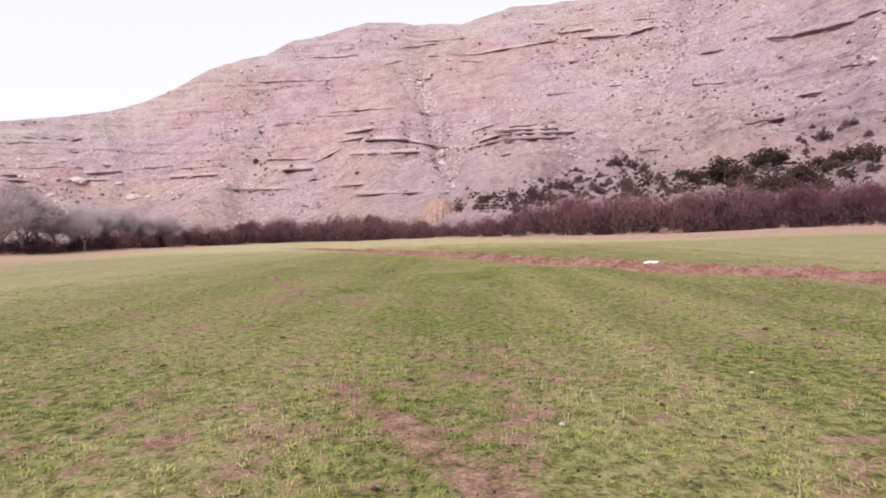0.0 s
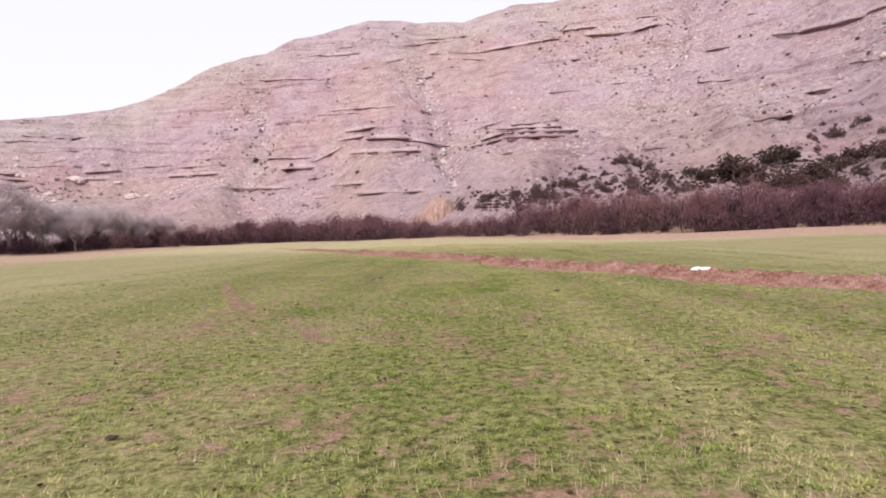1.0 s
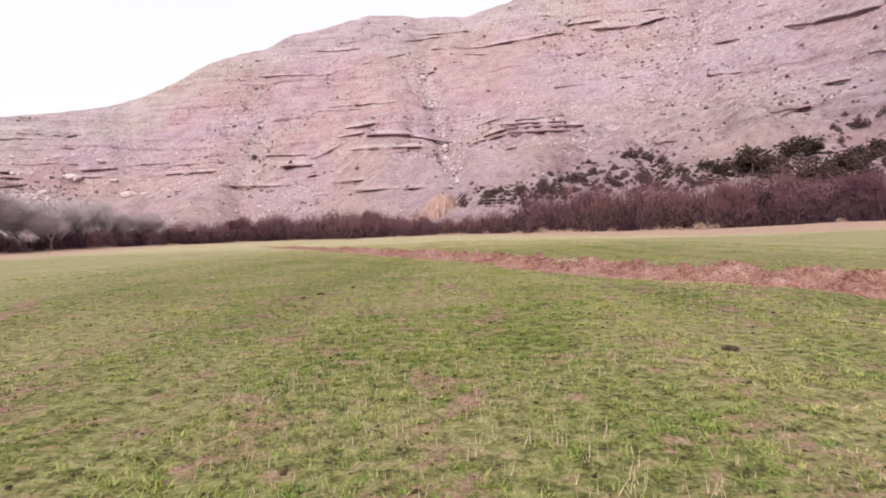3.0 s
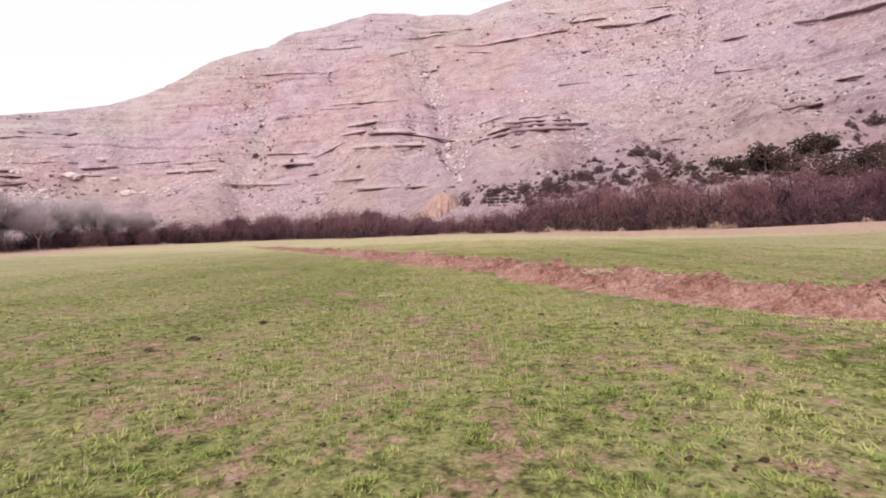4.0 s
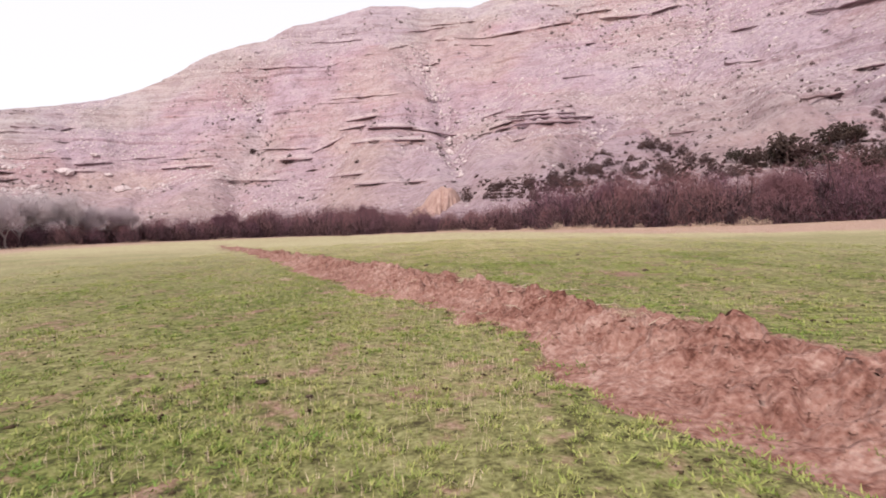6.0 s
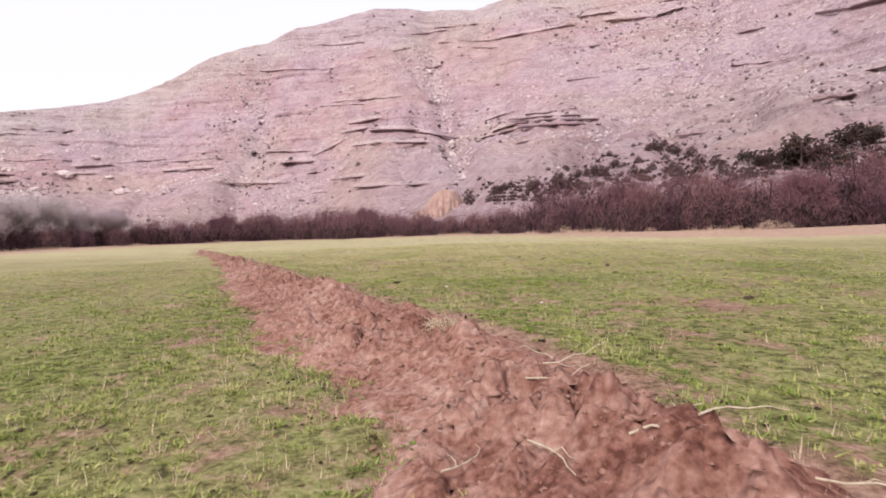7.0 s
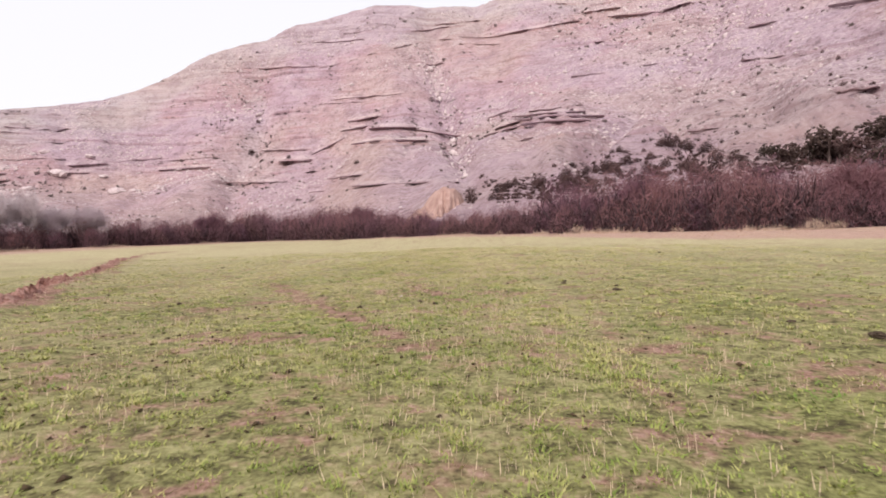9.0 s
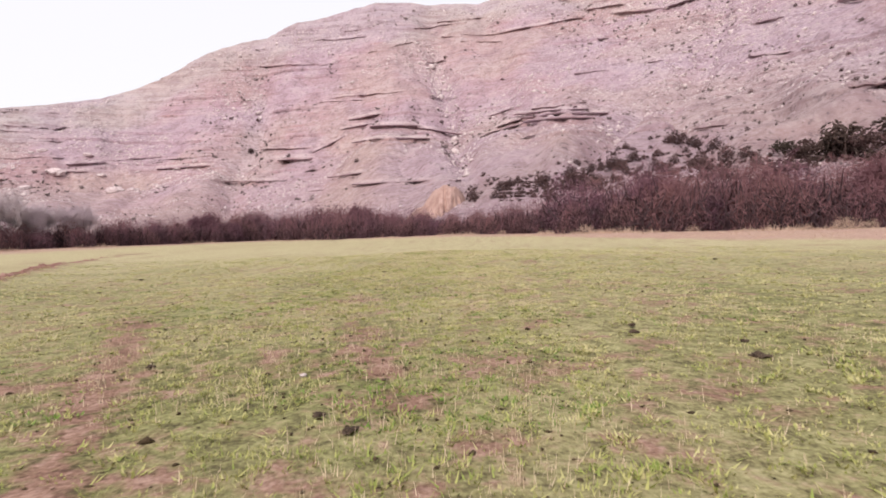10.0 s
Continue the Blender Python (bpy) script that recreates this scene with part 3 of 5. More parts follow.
TAN_ZONES = [  # warm tan slopes: azimuth, elevation, half width and half height in degrees, strength
    (-9.9, 6.1, 4.1, 3.5, 1.0), (-7.9, 13.8, 4.7, 3.5, 0.5), (-29.8, 5.2, 5.2, 1.7, 0.9), (6.6, 7.6, 3.5, 1.5, 0.9), (25.5, 6.7, 4.1, 1.3, 0.6),
    (35.4, 6.6, 4.1, 1.2, 0.5), (-8.8, 2.9, 5.2, 1.5, 1.0), (4.8, 14.6, 4.1, 3.5, 0.5)]
RED_ZONES = [(-36.7, 5.5, 3.5, 1.5, 0.8), (-27, 6.8, 4, 0.8, 0.5), (-13, 4.5, 3, 1.2, 0.6), (17.5, 17.2, 5.2, 1.6, 0.4), (8, 9.2, 3.8, 0.8, 0.6), (33, 15, 4, 0.8, 0.5)]


def bed_offset(az, el, r, bed):
    """How far above a bed of rock (metres) each point lies, and how much of the bed shows there."""
    a0, a1, e0, e1, thick = bed
    d = (el - (e0 + (e1 - e0) * (az - a0) / (a1 - a0))) * r * 0.0175
    return d, smooth(a0 - 0.35, a0 + 0.35, az) * (1 - smooth(a1 - 0.35, a1 + 0.35, az))


def in_zones(az, el, zones):
    best = np.zeros_like(az)
    for za, ze, wa, we, k in zones:
        best = np.maximum(best, k * np.exp(-((az - za) / wa) ** 2 - ((el - ze) / we) ** 2))
    return best


def in_chutes(az, el):
    """Where pale debris has run down the face."""
    best = np.zeros_like(az)
    for els, lines, width, depth in CHUTES:
        if depth < -6:
            near = np.exp(-((az - np.interp(el, els, lines)) / (width * 1.15)) ** 2) * smooth(els[0] - 1.5, els[0], el) * (1 - smooth(els[-1] - 1, els[-1] + 1.5, el))
            best = np.maximum(best, near)
    return best


def mountain_points(az, v):
    """The face of the mountain at azimuths az (degrees) and steps v from 0 at the foot to 1 at the crest: x, y, z arrays."""
    ease = lambda table: np.stack([np.interp(az, COL_AZ, table[:, k]) for k in range(4)], -1)
    rk, zk = ease(COL_R), ease(COL_Z)
    rc = np.interp(az, CREST_AZ, CREST_R)
    zc = 1.7 + rc * np.tan(np.radians(np.interp(az, CREST_AZ, CREST_EL)))
    rk, zk = np.concatenate([rk, rc[..., None]], -1), np.concatenate([zk, zc[..., None]], -1)
    knots = np.array([0, 0.14, 0.36, 0.7, 1.0])
    i = np.clip(np.searchsorted(knots, v, side="right") - 1, 0, 3)
    t = (v - knots[i]) / (knots[i + 1] - knots[i])
    pick = lambda a, j: np.take_along_axis(a, j[..., None], -1)[..., 0]
    r = pick(rk, i) * (1 - t) + pick(rk, i + 1) * t
    z = pick(zk, i) * (1 - t) + pick(zk, i + 1) * t
    a = np.radians(az)
    x, y = r * np.sin(a), r * np.cos(a)
    grow = smooth(0.0, 0.2, v) * (1 - 0.75 * smooth(0.86, 1.0, v))
    el = np.degrees(np.arctan2(z - 1.7, r))
    # named gullies (pale debris chutes) and spurs
    for els, azs, width, depth in CHUTES:
        line = np.interp(el, els, azs) + (fbm(x * 0.01, y * 0.01, 2, 40) - 0.5) * 1.6
        z = z + grow * depth * np.exp(-((az - line) / width) ** 2)
    lane = az * 0.13 + 1.2 * (fbm(x * 0.008, y * 0.008, 2, 41) - 0.5)
    gully = np.abs(vnoise(lane, z * 0.005, 42) - 0.5) * 2
    rill = np.abs(vnoise(lane * 4.3, z * 0.012, 43) - 0.5) * 2
    z = z + grow * ((gully - 0.45) * 9 + (rill - 0.4) * 2.2)
    z = z + grow * ((fbm(x * 0.018, y * 0.018, 3, 44) - 0.5) * 13 + (fbm(x * 0.1, y * 0.1, 2, 45) - 0.5) * 3.0)
    # beds of rock that stand out as ledges with a hollow beneath
    s = z + 7 * (fbm(x * 0.006, y * 0.006, 2, 46) - 0.5) + 0.014 * x
    back = np.zeros_like(z)
    for h, rise, sharp, seed in LEDGES:
        d = s - h
        close = np.abs(d) < 9
        if not close.any():
            continue
        show = np.zeros_like(z)
        show[close] = smooth(0.52, 0.68, fbm(x[close] * 0.022, y[close] * 0.022, 3, 50 + seed)) * smooth(0.12, 0.22, v[close])
        z = z + 0.42 * rise * show * np.tanh(d / sharp) * np.exp(-np.abs(d) / (1.3 * rise))
        back = back + rise * show * np.exp(-((d + 0.7) / 0.65) ** 2)
    el = np.degrees(np.arctan2(z - 1.7, r)) + (fbm(x * 0.03, y * 0.03, 2, 48) - 0.5) * 0.22
    ragged = az + (fbm(x * 0.05, y * 0.05, 2, 49) - 0.5) * 1.2
    lift = np.zeros_like(z)
    for bed in BEDS:
        a0, a1, e0, e1, thick = bed
        reach = 6 * thick / (np.mean(r) * 0.0175)
        near = (az > a0 - 1) & (az < a1 + 1) & (el > min(e0, e1) - reach) & (el < max(e0, e1) + reach)
        if not near.any():
            continue
        d, show = bed_offset(ragged[near], el[near], r[near], bed)
        lift[near] += 0.34 * thick * show * np.tanh(d / 0.5) * np.exp(-np.abs(d) / (1.7 * thick))
        back[near] += 0.6 * thick * show * np.exp(-((d + 0.5 * thick) / (0.45 * thick)) ** 2)
    z = z + lift
    z = z + smooth(0, 0.05, v) * ((fbm(x * 0.12, y * 0.12, 1, 47) - 0.5) * 0.7)
    x, y = x + back * np.sin(a), y + back * np.cos(a)
    side = smooth(-78, -62, az) * (1 - smooth(62, 78, az))
    return x, y, z * side - 3 * (1 - side)


def make_mountain():
    inner = np.linspace(-45, 45, 540)
    azs = np.concatenate([np.linspace(-80, -46.3, 40), inner, np.linspace(46.3, 80, 40)])
    vs = np.concatenate([np.linspace(0, 0.14, 110)[:-1], np.linspace(0.14, 0.36, 120)[:-1], np.linspace(0.36, 0.7, 120)[:-1], np.linspace(0.7, 1, 90)])
    a, v = np.meshgrid(azs, vs)
    x, y, z = mountain_points(a, v)
    # the plateau behind the crest, falling away to the plain
    back = []
    for k, (run, keep) in enumerate(((25, 0.99), (120, 0.95), (420, 0.7), (800, -0.02))):
        rr = np.hypot(x[-1], y[-1])
        back.append(np.stack([x[-1] * (1 + run / rr), y[-1] * (1 + run / rr), z[-1] * keep], -1))
    pts = np.concatenate([np.stack([x, y, z], -1), np.array(back)], 0)
    me = array_mesh("mountain", pts.reshape(-1, 3), grid_faces(pts.shape[0], pts.shape[1])[:, ::-1])
    shade_smooth(me)
    # colour masks: pale debris in chutes, tan spurs, painted crest haze, pale shelf tops
    r = np.hypot(x, y)
    el = np.degrees(np.arctan2(z - 1.7, r))
    wob = (fbm(x * 0.02, y * 0.02, 3, 401) - 0.5) * 2.0
    shelf, red = np.zeros_like(z), np.zeros_like(z)
    tan = in_zones(a + 0.8 * wob, el + 0.5 * wob, TAN_ZONES)
    debris = np.maximum(0.75 * in_chutes(a + wob, el), 0.8 * smooth(9, 22, a + 2 * wob) * smooth(4, 8, el + wob))
    # redder just below each bed, paler just above it
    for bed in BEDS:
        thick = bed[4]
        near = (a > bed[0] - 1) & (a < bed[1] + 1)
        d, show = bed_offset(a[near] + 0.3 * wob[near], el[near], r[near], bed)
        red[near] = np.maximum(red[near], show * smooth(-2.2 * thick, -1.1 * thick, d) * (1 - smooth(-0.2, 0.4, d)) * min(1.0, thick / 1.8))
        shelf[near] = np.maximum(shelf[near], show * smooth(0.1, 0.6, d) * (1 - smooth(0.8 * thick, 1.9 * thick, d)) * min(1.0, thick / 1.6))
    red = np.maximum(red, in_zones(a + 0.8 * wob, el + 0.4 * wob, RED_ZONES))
    crest_haze = smooth(4.5, 0.8, np.interp(a, CREST_AZ, CREST_EL) - el + wob) * (1 - 0.5 * smooth(6, 20, a))
    tail = np.zeros(4 * len(azs))
    for name, value in (("debris", debris), ("tan", tan), ("crest_haze", crest_haze), ("shelf", shelf), ("red", red)):
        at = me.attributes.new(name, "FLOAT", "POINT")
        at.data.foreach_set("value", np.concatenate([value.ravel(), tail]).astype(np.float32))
    return tagged(part("mountain", me, MOUNTAIN), "layered red sandstone mountain with pale scree and ledges", "mountain", kind="structure")


make_mountain()


# ---- stones and dry shrubs on the mountain ----
def blob_mesh(seed, squash=0.7, rough=0.35, subdivisions=1):
    bm = bmesh.new()
    bmesh.ops.create_icosphere(bm, subdivisions=subdivisions, radius=0.5)
    rnd = random.Random(seed)
    for v in bm.verts:
        v.co *= 1 + rnd.uniform(-rough, rough)
        v.co.z *= squash
    return bm


def scatter_mesh(name, bases, places, sizes, spins):
    """Many copies of a few base shapes, joined."""
    verts, faces, n = [], [], 0
    for k, (p, s, a) in enumerate(zip(places, sizes, spins)):
        bv, bf = bases[k % len(bases)]
        c, d = math.cos(a), math.sin(a)
        w = bv * s
        w = np.stack([w[:, 0] * c - w[:, 1] * d, w[:, 0] * d + w[:, 1] * c, w[:, 2]], -1) + p
        verts.append(w)
        faces.append(bf + n)
        n += len(bv)
    return array_mesh(name, np.concatenate(verts), np.concatenate(faces))


def mountain_scatter(count, low, high, seed, gate):
    rng = np.random.default_rng(seed)
    az, v = rng.uniform(-46, 46, count), rng.uniform(low, high, count)
    x, y, z = mountain_points(az, v)
    left = smooth(6, -8, np.degrees(np.arctan2(x, y))) * smooth(0.2, 0.4, v)     # the western face is cleaner
    chute = in_chutes(az, np.degrees(np.arctan2(z - 1.7, np.hypot(x, y))))
    keep = fbm(x * 0.02, y * 0.02, 3, seed) + 0.08 * smooth(8, 20, az) + 0.2 * chute + 0.16 * (rng.random(count) - 0.5) > gate + 0.12 * left
    return np.stack([x, y, z], -1)[keep], rng


def chip(seed):
    """An angular eight-faced stone."""
    g = np.random.default_rng(seed)
    v = np.array([[1, 0, 0], [-1, 0, 0], [0, 1, 0], [0, -1, 0], [0, 0, 1], [0, 0, -1]]) * 0.5 * g.uniform(0.6, 1.2, (6, 1)) + g.normal(0, 0.1, (6, 3))
    f = np.array([[0, 2, 4], [2, 1, 4], [1, 3, 4], [3, 0, 4], [2, 0, 5], [1, 2, 5], [3, 1, 5], [0, 3, 5]])
    return v * np.array([1, 1, 0.7]), f


STONES = [chip(k) for k in range(7)]
p, rng = mountain_scatter(52000, 0.03, 0.97, 71, 0.50)
run = in_chutes(np.degrees(np.arctan2(p[:, 0], p[:, 1])), np.degrees(np.arctan2(p[:, 2] - 1.7, np.hypot(p[:, 0], p[:, 1]))))[:, None]
sz = np.clip(rng.lognormal(-0.05, 0.55, (len(p), 1)), 0.4, 4.5) * rng.uniform(0.7, 1.4, (len(p), 3)) * np.clip(np.hypot(p[:, 0], p[:, 1])[:, None] / 450, 0.3, 1.2) * (1 + 0.8 * run)
ob = part("scree_boulders", scatter_mesh("scree_boulders", STONES, p, sz, rng.uniform(0, 6, len(p))), BOULDER)
tagged(ob, "pale boulders strewn over the mountain scree", "boulders", kind="stuff")



def leaf_ball(seed, count, leaf):
    """A loose ball of small leaves, 1 across: vertices and triangles."""
    g = np.random.default_rng(seed)
    d = g.normal(0, 1, (count, 3))
    d /= np.linalg.norm(d, axis=1)[:, None]
    c = d * g.uniform(0.15, 0.5, (count, 1)) * np.array([1, 1, 0.8])
    tri = c[:, None, :] + g.normal(0, leaf, (count, 3, 3))
    return tri.reshape(-1, 3), np.arange(count * 3).reshape(-1, 3)


CLUMPS = [leaf_ball(30 + k, 34, 0.16) for k in range(5)]
p, rng = mountain_scatter(5200, 0.05, 0.95, 83, 0.535)
far = np.hypot(p[:, 0], p[:, 1])[:, None] / 480
sz = np.clip(rng.lognormal(0.35, 0.45, (len(p), 1)), 0.7, 4) * rng.uniform(0.7, 1.3, (len(p), 3)) * np.clip(far, 0.4, 1.2)
ob = part("sagebrush", scatter_mesh("sagebrush", CLUMPS, p + np.array([0, 0, 0.3]), sz, rng.uniform(0, 6, len(p))), SHRUB)
tagged(ob, "dark dry sagebrush dotted over the mountain face", "shrubs", kind="stuff")


# ---- bare bushes, trees, junipers ----
class Tubes:
    """Collects tapered three-sided tubes into one mesh."""

    def __init__(self):
        self.v, self.f = [], []

    def add(self, points, radii, sides=3):
        base = len(self.v)
        for i, (p, r) in enumerate(zip(points, radii)):
            d = (points[min(i + 1, len(points) - 1)] - points[max(i - 1, 0)]).normalized()
            u = d.cross(Vector((0.31, 0.77, 0.55))).normalized()
            w = d.cross(u)
            for k in range(sides):
                a = k * 2 * math.pi / sides
                self.v.append(p + (u * math.cos(a) + w * math.sin(a)) * r)
        for i in range(len(points) - 1):
            for k in range(sides):
                a, b = base + i * sides + k, base + i * sides + (k + 1) % sides
                self.f.append((a, b, b + sides, a + sides))

    def mesh(self, name):
        return array_mesh(name, np.array([p[:] for p in self.v]), np.array(self.f))


def rand_dir(rnd, up):
    a = rnd.uniform(0, 2 * math.pi)
    return Vector((math.cos(a), math.sin(a), up)).normalized()


def make_thicket_bush(seed, height, spread, twigs=1600, name="willow_bush", width=0.030, leaf=None, shade_slivers=260):
    """A leafless willow bush: stems that fan from the root, and a rounded haze of fine twigs."""
    rnd = random.Random(seed)
    root = new(name)
    stems = Tubes()
    for _ in range(14):
        a = rnd.uniform(0, 6.28)
        out = spread * rnd.uniform(0.1, 0.85)
        top = height * math.sqrt(max(0.08, 1 - (out / spread) ** 2)) * rnd.uniform(0.6, 0.92)
        foot = Vector((math.cos(a) * out * 0.35, math.sin(a) * out * 0.35, -0.2))
        end = Vector((math.cos(a) * out, math.sin(a) * out, top))
        mid = foot.lerp(end, 0.5) + Vector((rnd.uniform(-0.4, 0.4), rnd.uniform(-0.4, 0.4), 0.1 * height))
        stems.add([foot, mid, end], [0.06, 0.04, 0.012])
    g = np.random.default_rng(seed)
    a = g.uniform(0, 2 * np.pi, twigs)
    lobe = 0.86 + 0.1 * np.cos(3 * a + seed) + 0.09 * np.cos(5 * a + 2.3 * seed)
    out = np.sqrt(g.random(twigs))
    top = height * np.sqrt(np.maximum(0.04, 1 - (out / 1.08) ** 2)) * lobe * (0.9 + 0.2 * vnoise(np.cos(a) * out * 3 + seed, np.sin(a) * out * 3, seed))
    z = np.maximum(0.1, top * (1 - g.random(twigs) ** 1.6))
    tip = np.stack([np.cos(a) * out * spread * lobe, np.sin(a) * out * spread * lobe, z], -1)
    lean = g.uniform(0, 0.9, twigs)
    way = np.stack([np.cos(a) * lean, np.sin(a) * lean, np.ones(twigs)], -1) + g.normal(0, 0.9, (twigs, 3))
    way /= np.linalg.norm(way, axis=1)[:, None]
    root_end = tip - way * g.uniform(0.6, 1.9, (twigs, 1)) * height / 7
    wide = np.cross(way, g.normal(0, 1, (twigs, 3)))
    wide *= width / np.linalg.norm(wide, axis=1)[:, None]
    haze = np.stack([root_end - wide, root_end + wide, tip], 1).reshape(-1, 3)
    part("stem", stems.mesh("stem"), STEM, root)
    # wide dark slivers added low down to imitate the bush's shaded base
    low = np.stack([np.cos(a), np.sin(a), a * 0], -1)[:shade_slivers] * (np.sqrt(g.random((shade_slivers, 1))) * spread * 0.95)
    low[:, 2] = g.random(shade_slivers) ** 1.3 * height * 0.4
    up = np.array([0, 0, 1.0]) + g.normal(0, 0.7, (shade_slivers, 3))
    across = np.cross(up, g.normal(0, 1, (shade_slivers, 3)))
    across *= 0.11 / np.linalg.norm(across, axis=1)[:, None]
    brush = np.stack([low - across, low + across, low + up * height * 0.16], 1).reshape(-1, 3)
    part("base_shade", array_mesh("base_shade", brush, np.arange(shade_slivers * 3).reshape(-1, 3)), STEM, root, "dark slivers standing in for shade at the bush's base")
    part("crown", array_mesh("crown", haze, np.arange(twigs * 3).reshape(-1, 3)), leaf or TWIG, root, "haze of fine brown twigs")
    return root


def make_bare_tree(seed, height, twig=None, bark=None):
    """A leafless cottonwood: forked trunk, limbs, and a pale crown of twigs."""
    rnd = random.Random(seed)
    root = new("bare_cottonwood")
    wood, ends = Tubes(), []

    def limb(start, way, size, radius, level):
        mid = start + way * size * 0.55 + Vector((rnd.uniform(-1, 1), rnd.uniform(-1, 1), 0)) * size * 0.06
        end = start + way * size + Vector((rnd.uniform(-1, 1), rnd.uniform(-1, 1), 0.3)) * size * 0.1
        wood.add([start, mid, end], [radius, radius * 0.75, radius * 0.5], 6 if level < 2 else 3)
        if level < 3:
            for _ in range(rnd.choice((3, 4)) if level else 4):
                side = rand_dir(rnd, 0.2 + 0.5 * rnd.random())
                limb(mid.lerp(end, rnd.uniform(0.3, 1)), (way * 0.6 + side * 0.75).normalized(), size * rnd.uniform(0.7, 0.95), radius * 0.55, level + 1)
        else:
            ends.append((start, end))
    limb(Vector((0, 0, -0.2)), Vector((rnd.uniform(-0.1, 0.1), rnd.uniform(-0.1, 0.1), 1)).normalized(), height * 0.3, height * 0.03, 0)
    part("trunk", wood.mesh("trunk"), bark or BARK, root, "forked grey-brown trunk and limbs")
    g = np.random.default_rng(seed)
    n = 8000
    e = np.array([[a[:], b[:]] for a, b in ends])[g.integers(0, len(ends), n)]
    foot = e[:, 0] + (e[:, 1] - e[:, 0]) * g.uniform(0, 1.3, (n, 1)) + g.normal(0, 0.055 * height, (n, 3))
    way = (foot - np.array([0, 0, 0.45 * height])) / height + g.normal(0, 0.35, (n, 3)) + np.array([0, 0, 0.15])
    way *= g.uniform(0.05, 0.13, (n, 1)) * height / np.linalg.norm(way, axis=1)[:, None]
    wide = np.cross(way, g.normal(0, 1, (n, 3)))
    wide *= 0.034 / np.linalg.norm(wide, axis=1)[:, None]
    tri = np.stack([foot - wide, foot + wide, foot + way], 1).reshape(-1, 3)
    part("crown", array_mesh("crown", tri, np.arange(n * 3).reshape(-1, 3)), twig or PALE_TWIG, root, "spreading bare twigs")
    return root


def make_juniper(seed, height):
    """A round evergreen of many small leafy clumps on a short trunk."""
    rnd = random.Random(seed)
    root = new("juniper")
    wood = Tubes()
    verts, faces, n = [], [], 0
    centres = []
    wood.add([Vector((0, 0, -0.4)), Vector((0.1, 0, height * 0.3)), Vector((0.05, 0.1, height * 0.6))], [height * 0.05, height * 0.035, 0.03], 6)
    part("trunk", wood.mesh("trunk"), BARK, root)
    for _ in range(8):
        d = rand_dir(rnd, rnd.uniform(0.7, 3.5))
        end = d * height * rnd.uniform(0.4, 0.78)
        centres.append(end)
        if len(centres) <= 3:
            limb = Tubes()
            limb.add([Vector((0, 0, height * 0.1)), end * 0.55 + Vector((0, 0, 0.1)), end], [height * 0.03, height * 0.02, 0.02])
            part("limb", limb.mesh("limb"), BARK, root)
    for _ in range(280):
        c = rnd.choice(centres)
        a = rnd.uniform(0, 6.28)
        u = rnd.uniform(-1, 1)
        k = math.sqrt(1 - u * u)
        p = c + Vector((math.cos(a) * k, math.sin(a) * k, u * 0.8)) * height * rnd.uniform(0.15, 0.33)
        p.z = max(0.05, min(p.z, height))
        s = height * rnd.uniform(0.035, 0.075)
        ax = Vector((rnd.uniform(-1, 1), rnd.uniform(-1, 1), rnd.uniform(-0.3, 1))).normalized() * s * 1.5
        b = ax.cross(Vector((rnd.random(), rnd.random(), rnd.random()))).normalized() * s * 0.7
        d = ax.cross(b).normalized() * s * 0.5
        verts += [p - ax, p + b, p - b * 0.5 + d, p - b * 0.5 - d, p + ax]
        faces += [(n, n + 1, n + 2), (n, n + 2, n + 3), (n, n + 3, n + 1), (n + 4, n + 2, n + 1), (n + 4, n + 3, n + 2), (n + 4, n + 1, n + 3)]
        n += 5
    part("foliage", array_mesh("foliage", np.array([q[:] for q in verts]), np.array(faces)), JUNIPER, root, "dark scrubby evergreen leaves")
    return root


def polar(az, r):
    return r * math.sin(radians(az)), r * math.cos(radians(az))


def base_heights(az, r):
    """Height of the ground or of the mountain's face at places given by azimuth and distance."""
    az, r = np.array(az, float), np.array(r, float)
    low, high = np.zeros(len(az)), np.ones(len(az))
    for _ in range(14):
        mid = (low + high) / 2
        x, y, _z = mountain_points(az, mid)
        near = np.hypot(x, y) < r
        low, high = np.where(near, mid, low), np.where(near, high, mid)
    face = mountain_points(az, low)[2]
    g = ground_height(r * np.sin(np.radians(az)), r * np.cos(np.radians(az)))
    return np.where(r > np.interp(az, COL_AZ, COL_R[:, 0]), np.maximum(g, face), g)


def place_copies(kinds, spots, label, category, group):
    """Stands a copy of one of the kinds at each spot (az, r, scale, spin, kind); the first of each kind is used itself."""
    used = set()
    heights = base_heights([q[0] for q in spots], [q[1] for q in spots])
    for (az, r, size, spin, k), h in zip(spots, heights):
        x, y = polar(az, r)
        m = pose(x, y, float(h) - 0.1, 0, 0, spin)
        src = kinds[k]
        if k in used:
            ob = copy_thing(src, m)
        else:
            used.add(k)
            ob = src
            ob.matrix_basis = m
        ob.scale = (size, size, size * (0.9 + 0.2 * ((spin * 0.013) % 1)))
        tagged(ob, label, category, group)


def face_at(az, el):
    """Distance and height of the mountain's face where it is seen at the elevation el, for arrays of azimuths."""
    vs = np.linspace(0.02, 0.995, 200)
    a, v = np.meshgrid(az, vs, indexing="ij")
    x, y, z = mountain_points(a, v)
    r = np.hypot(x, y)
    e = np.degrees(np.arctan2(z - 1.7, r))
    k = np.argmax(e >= np.asarray(el)[:, None], axis=1)
    i = np.arange(len(az))
    return r[i, k], z[i, k]


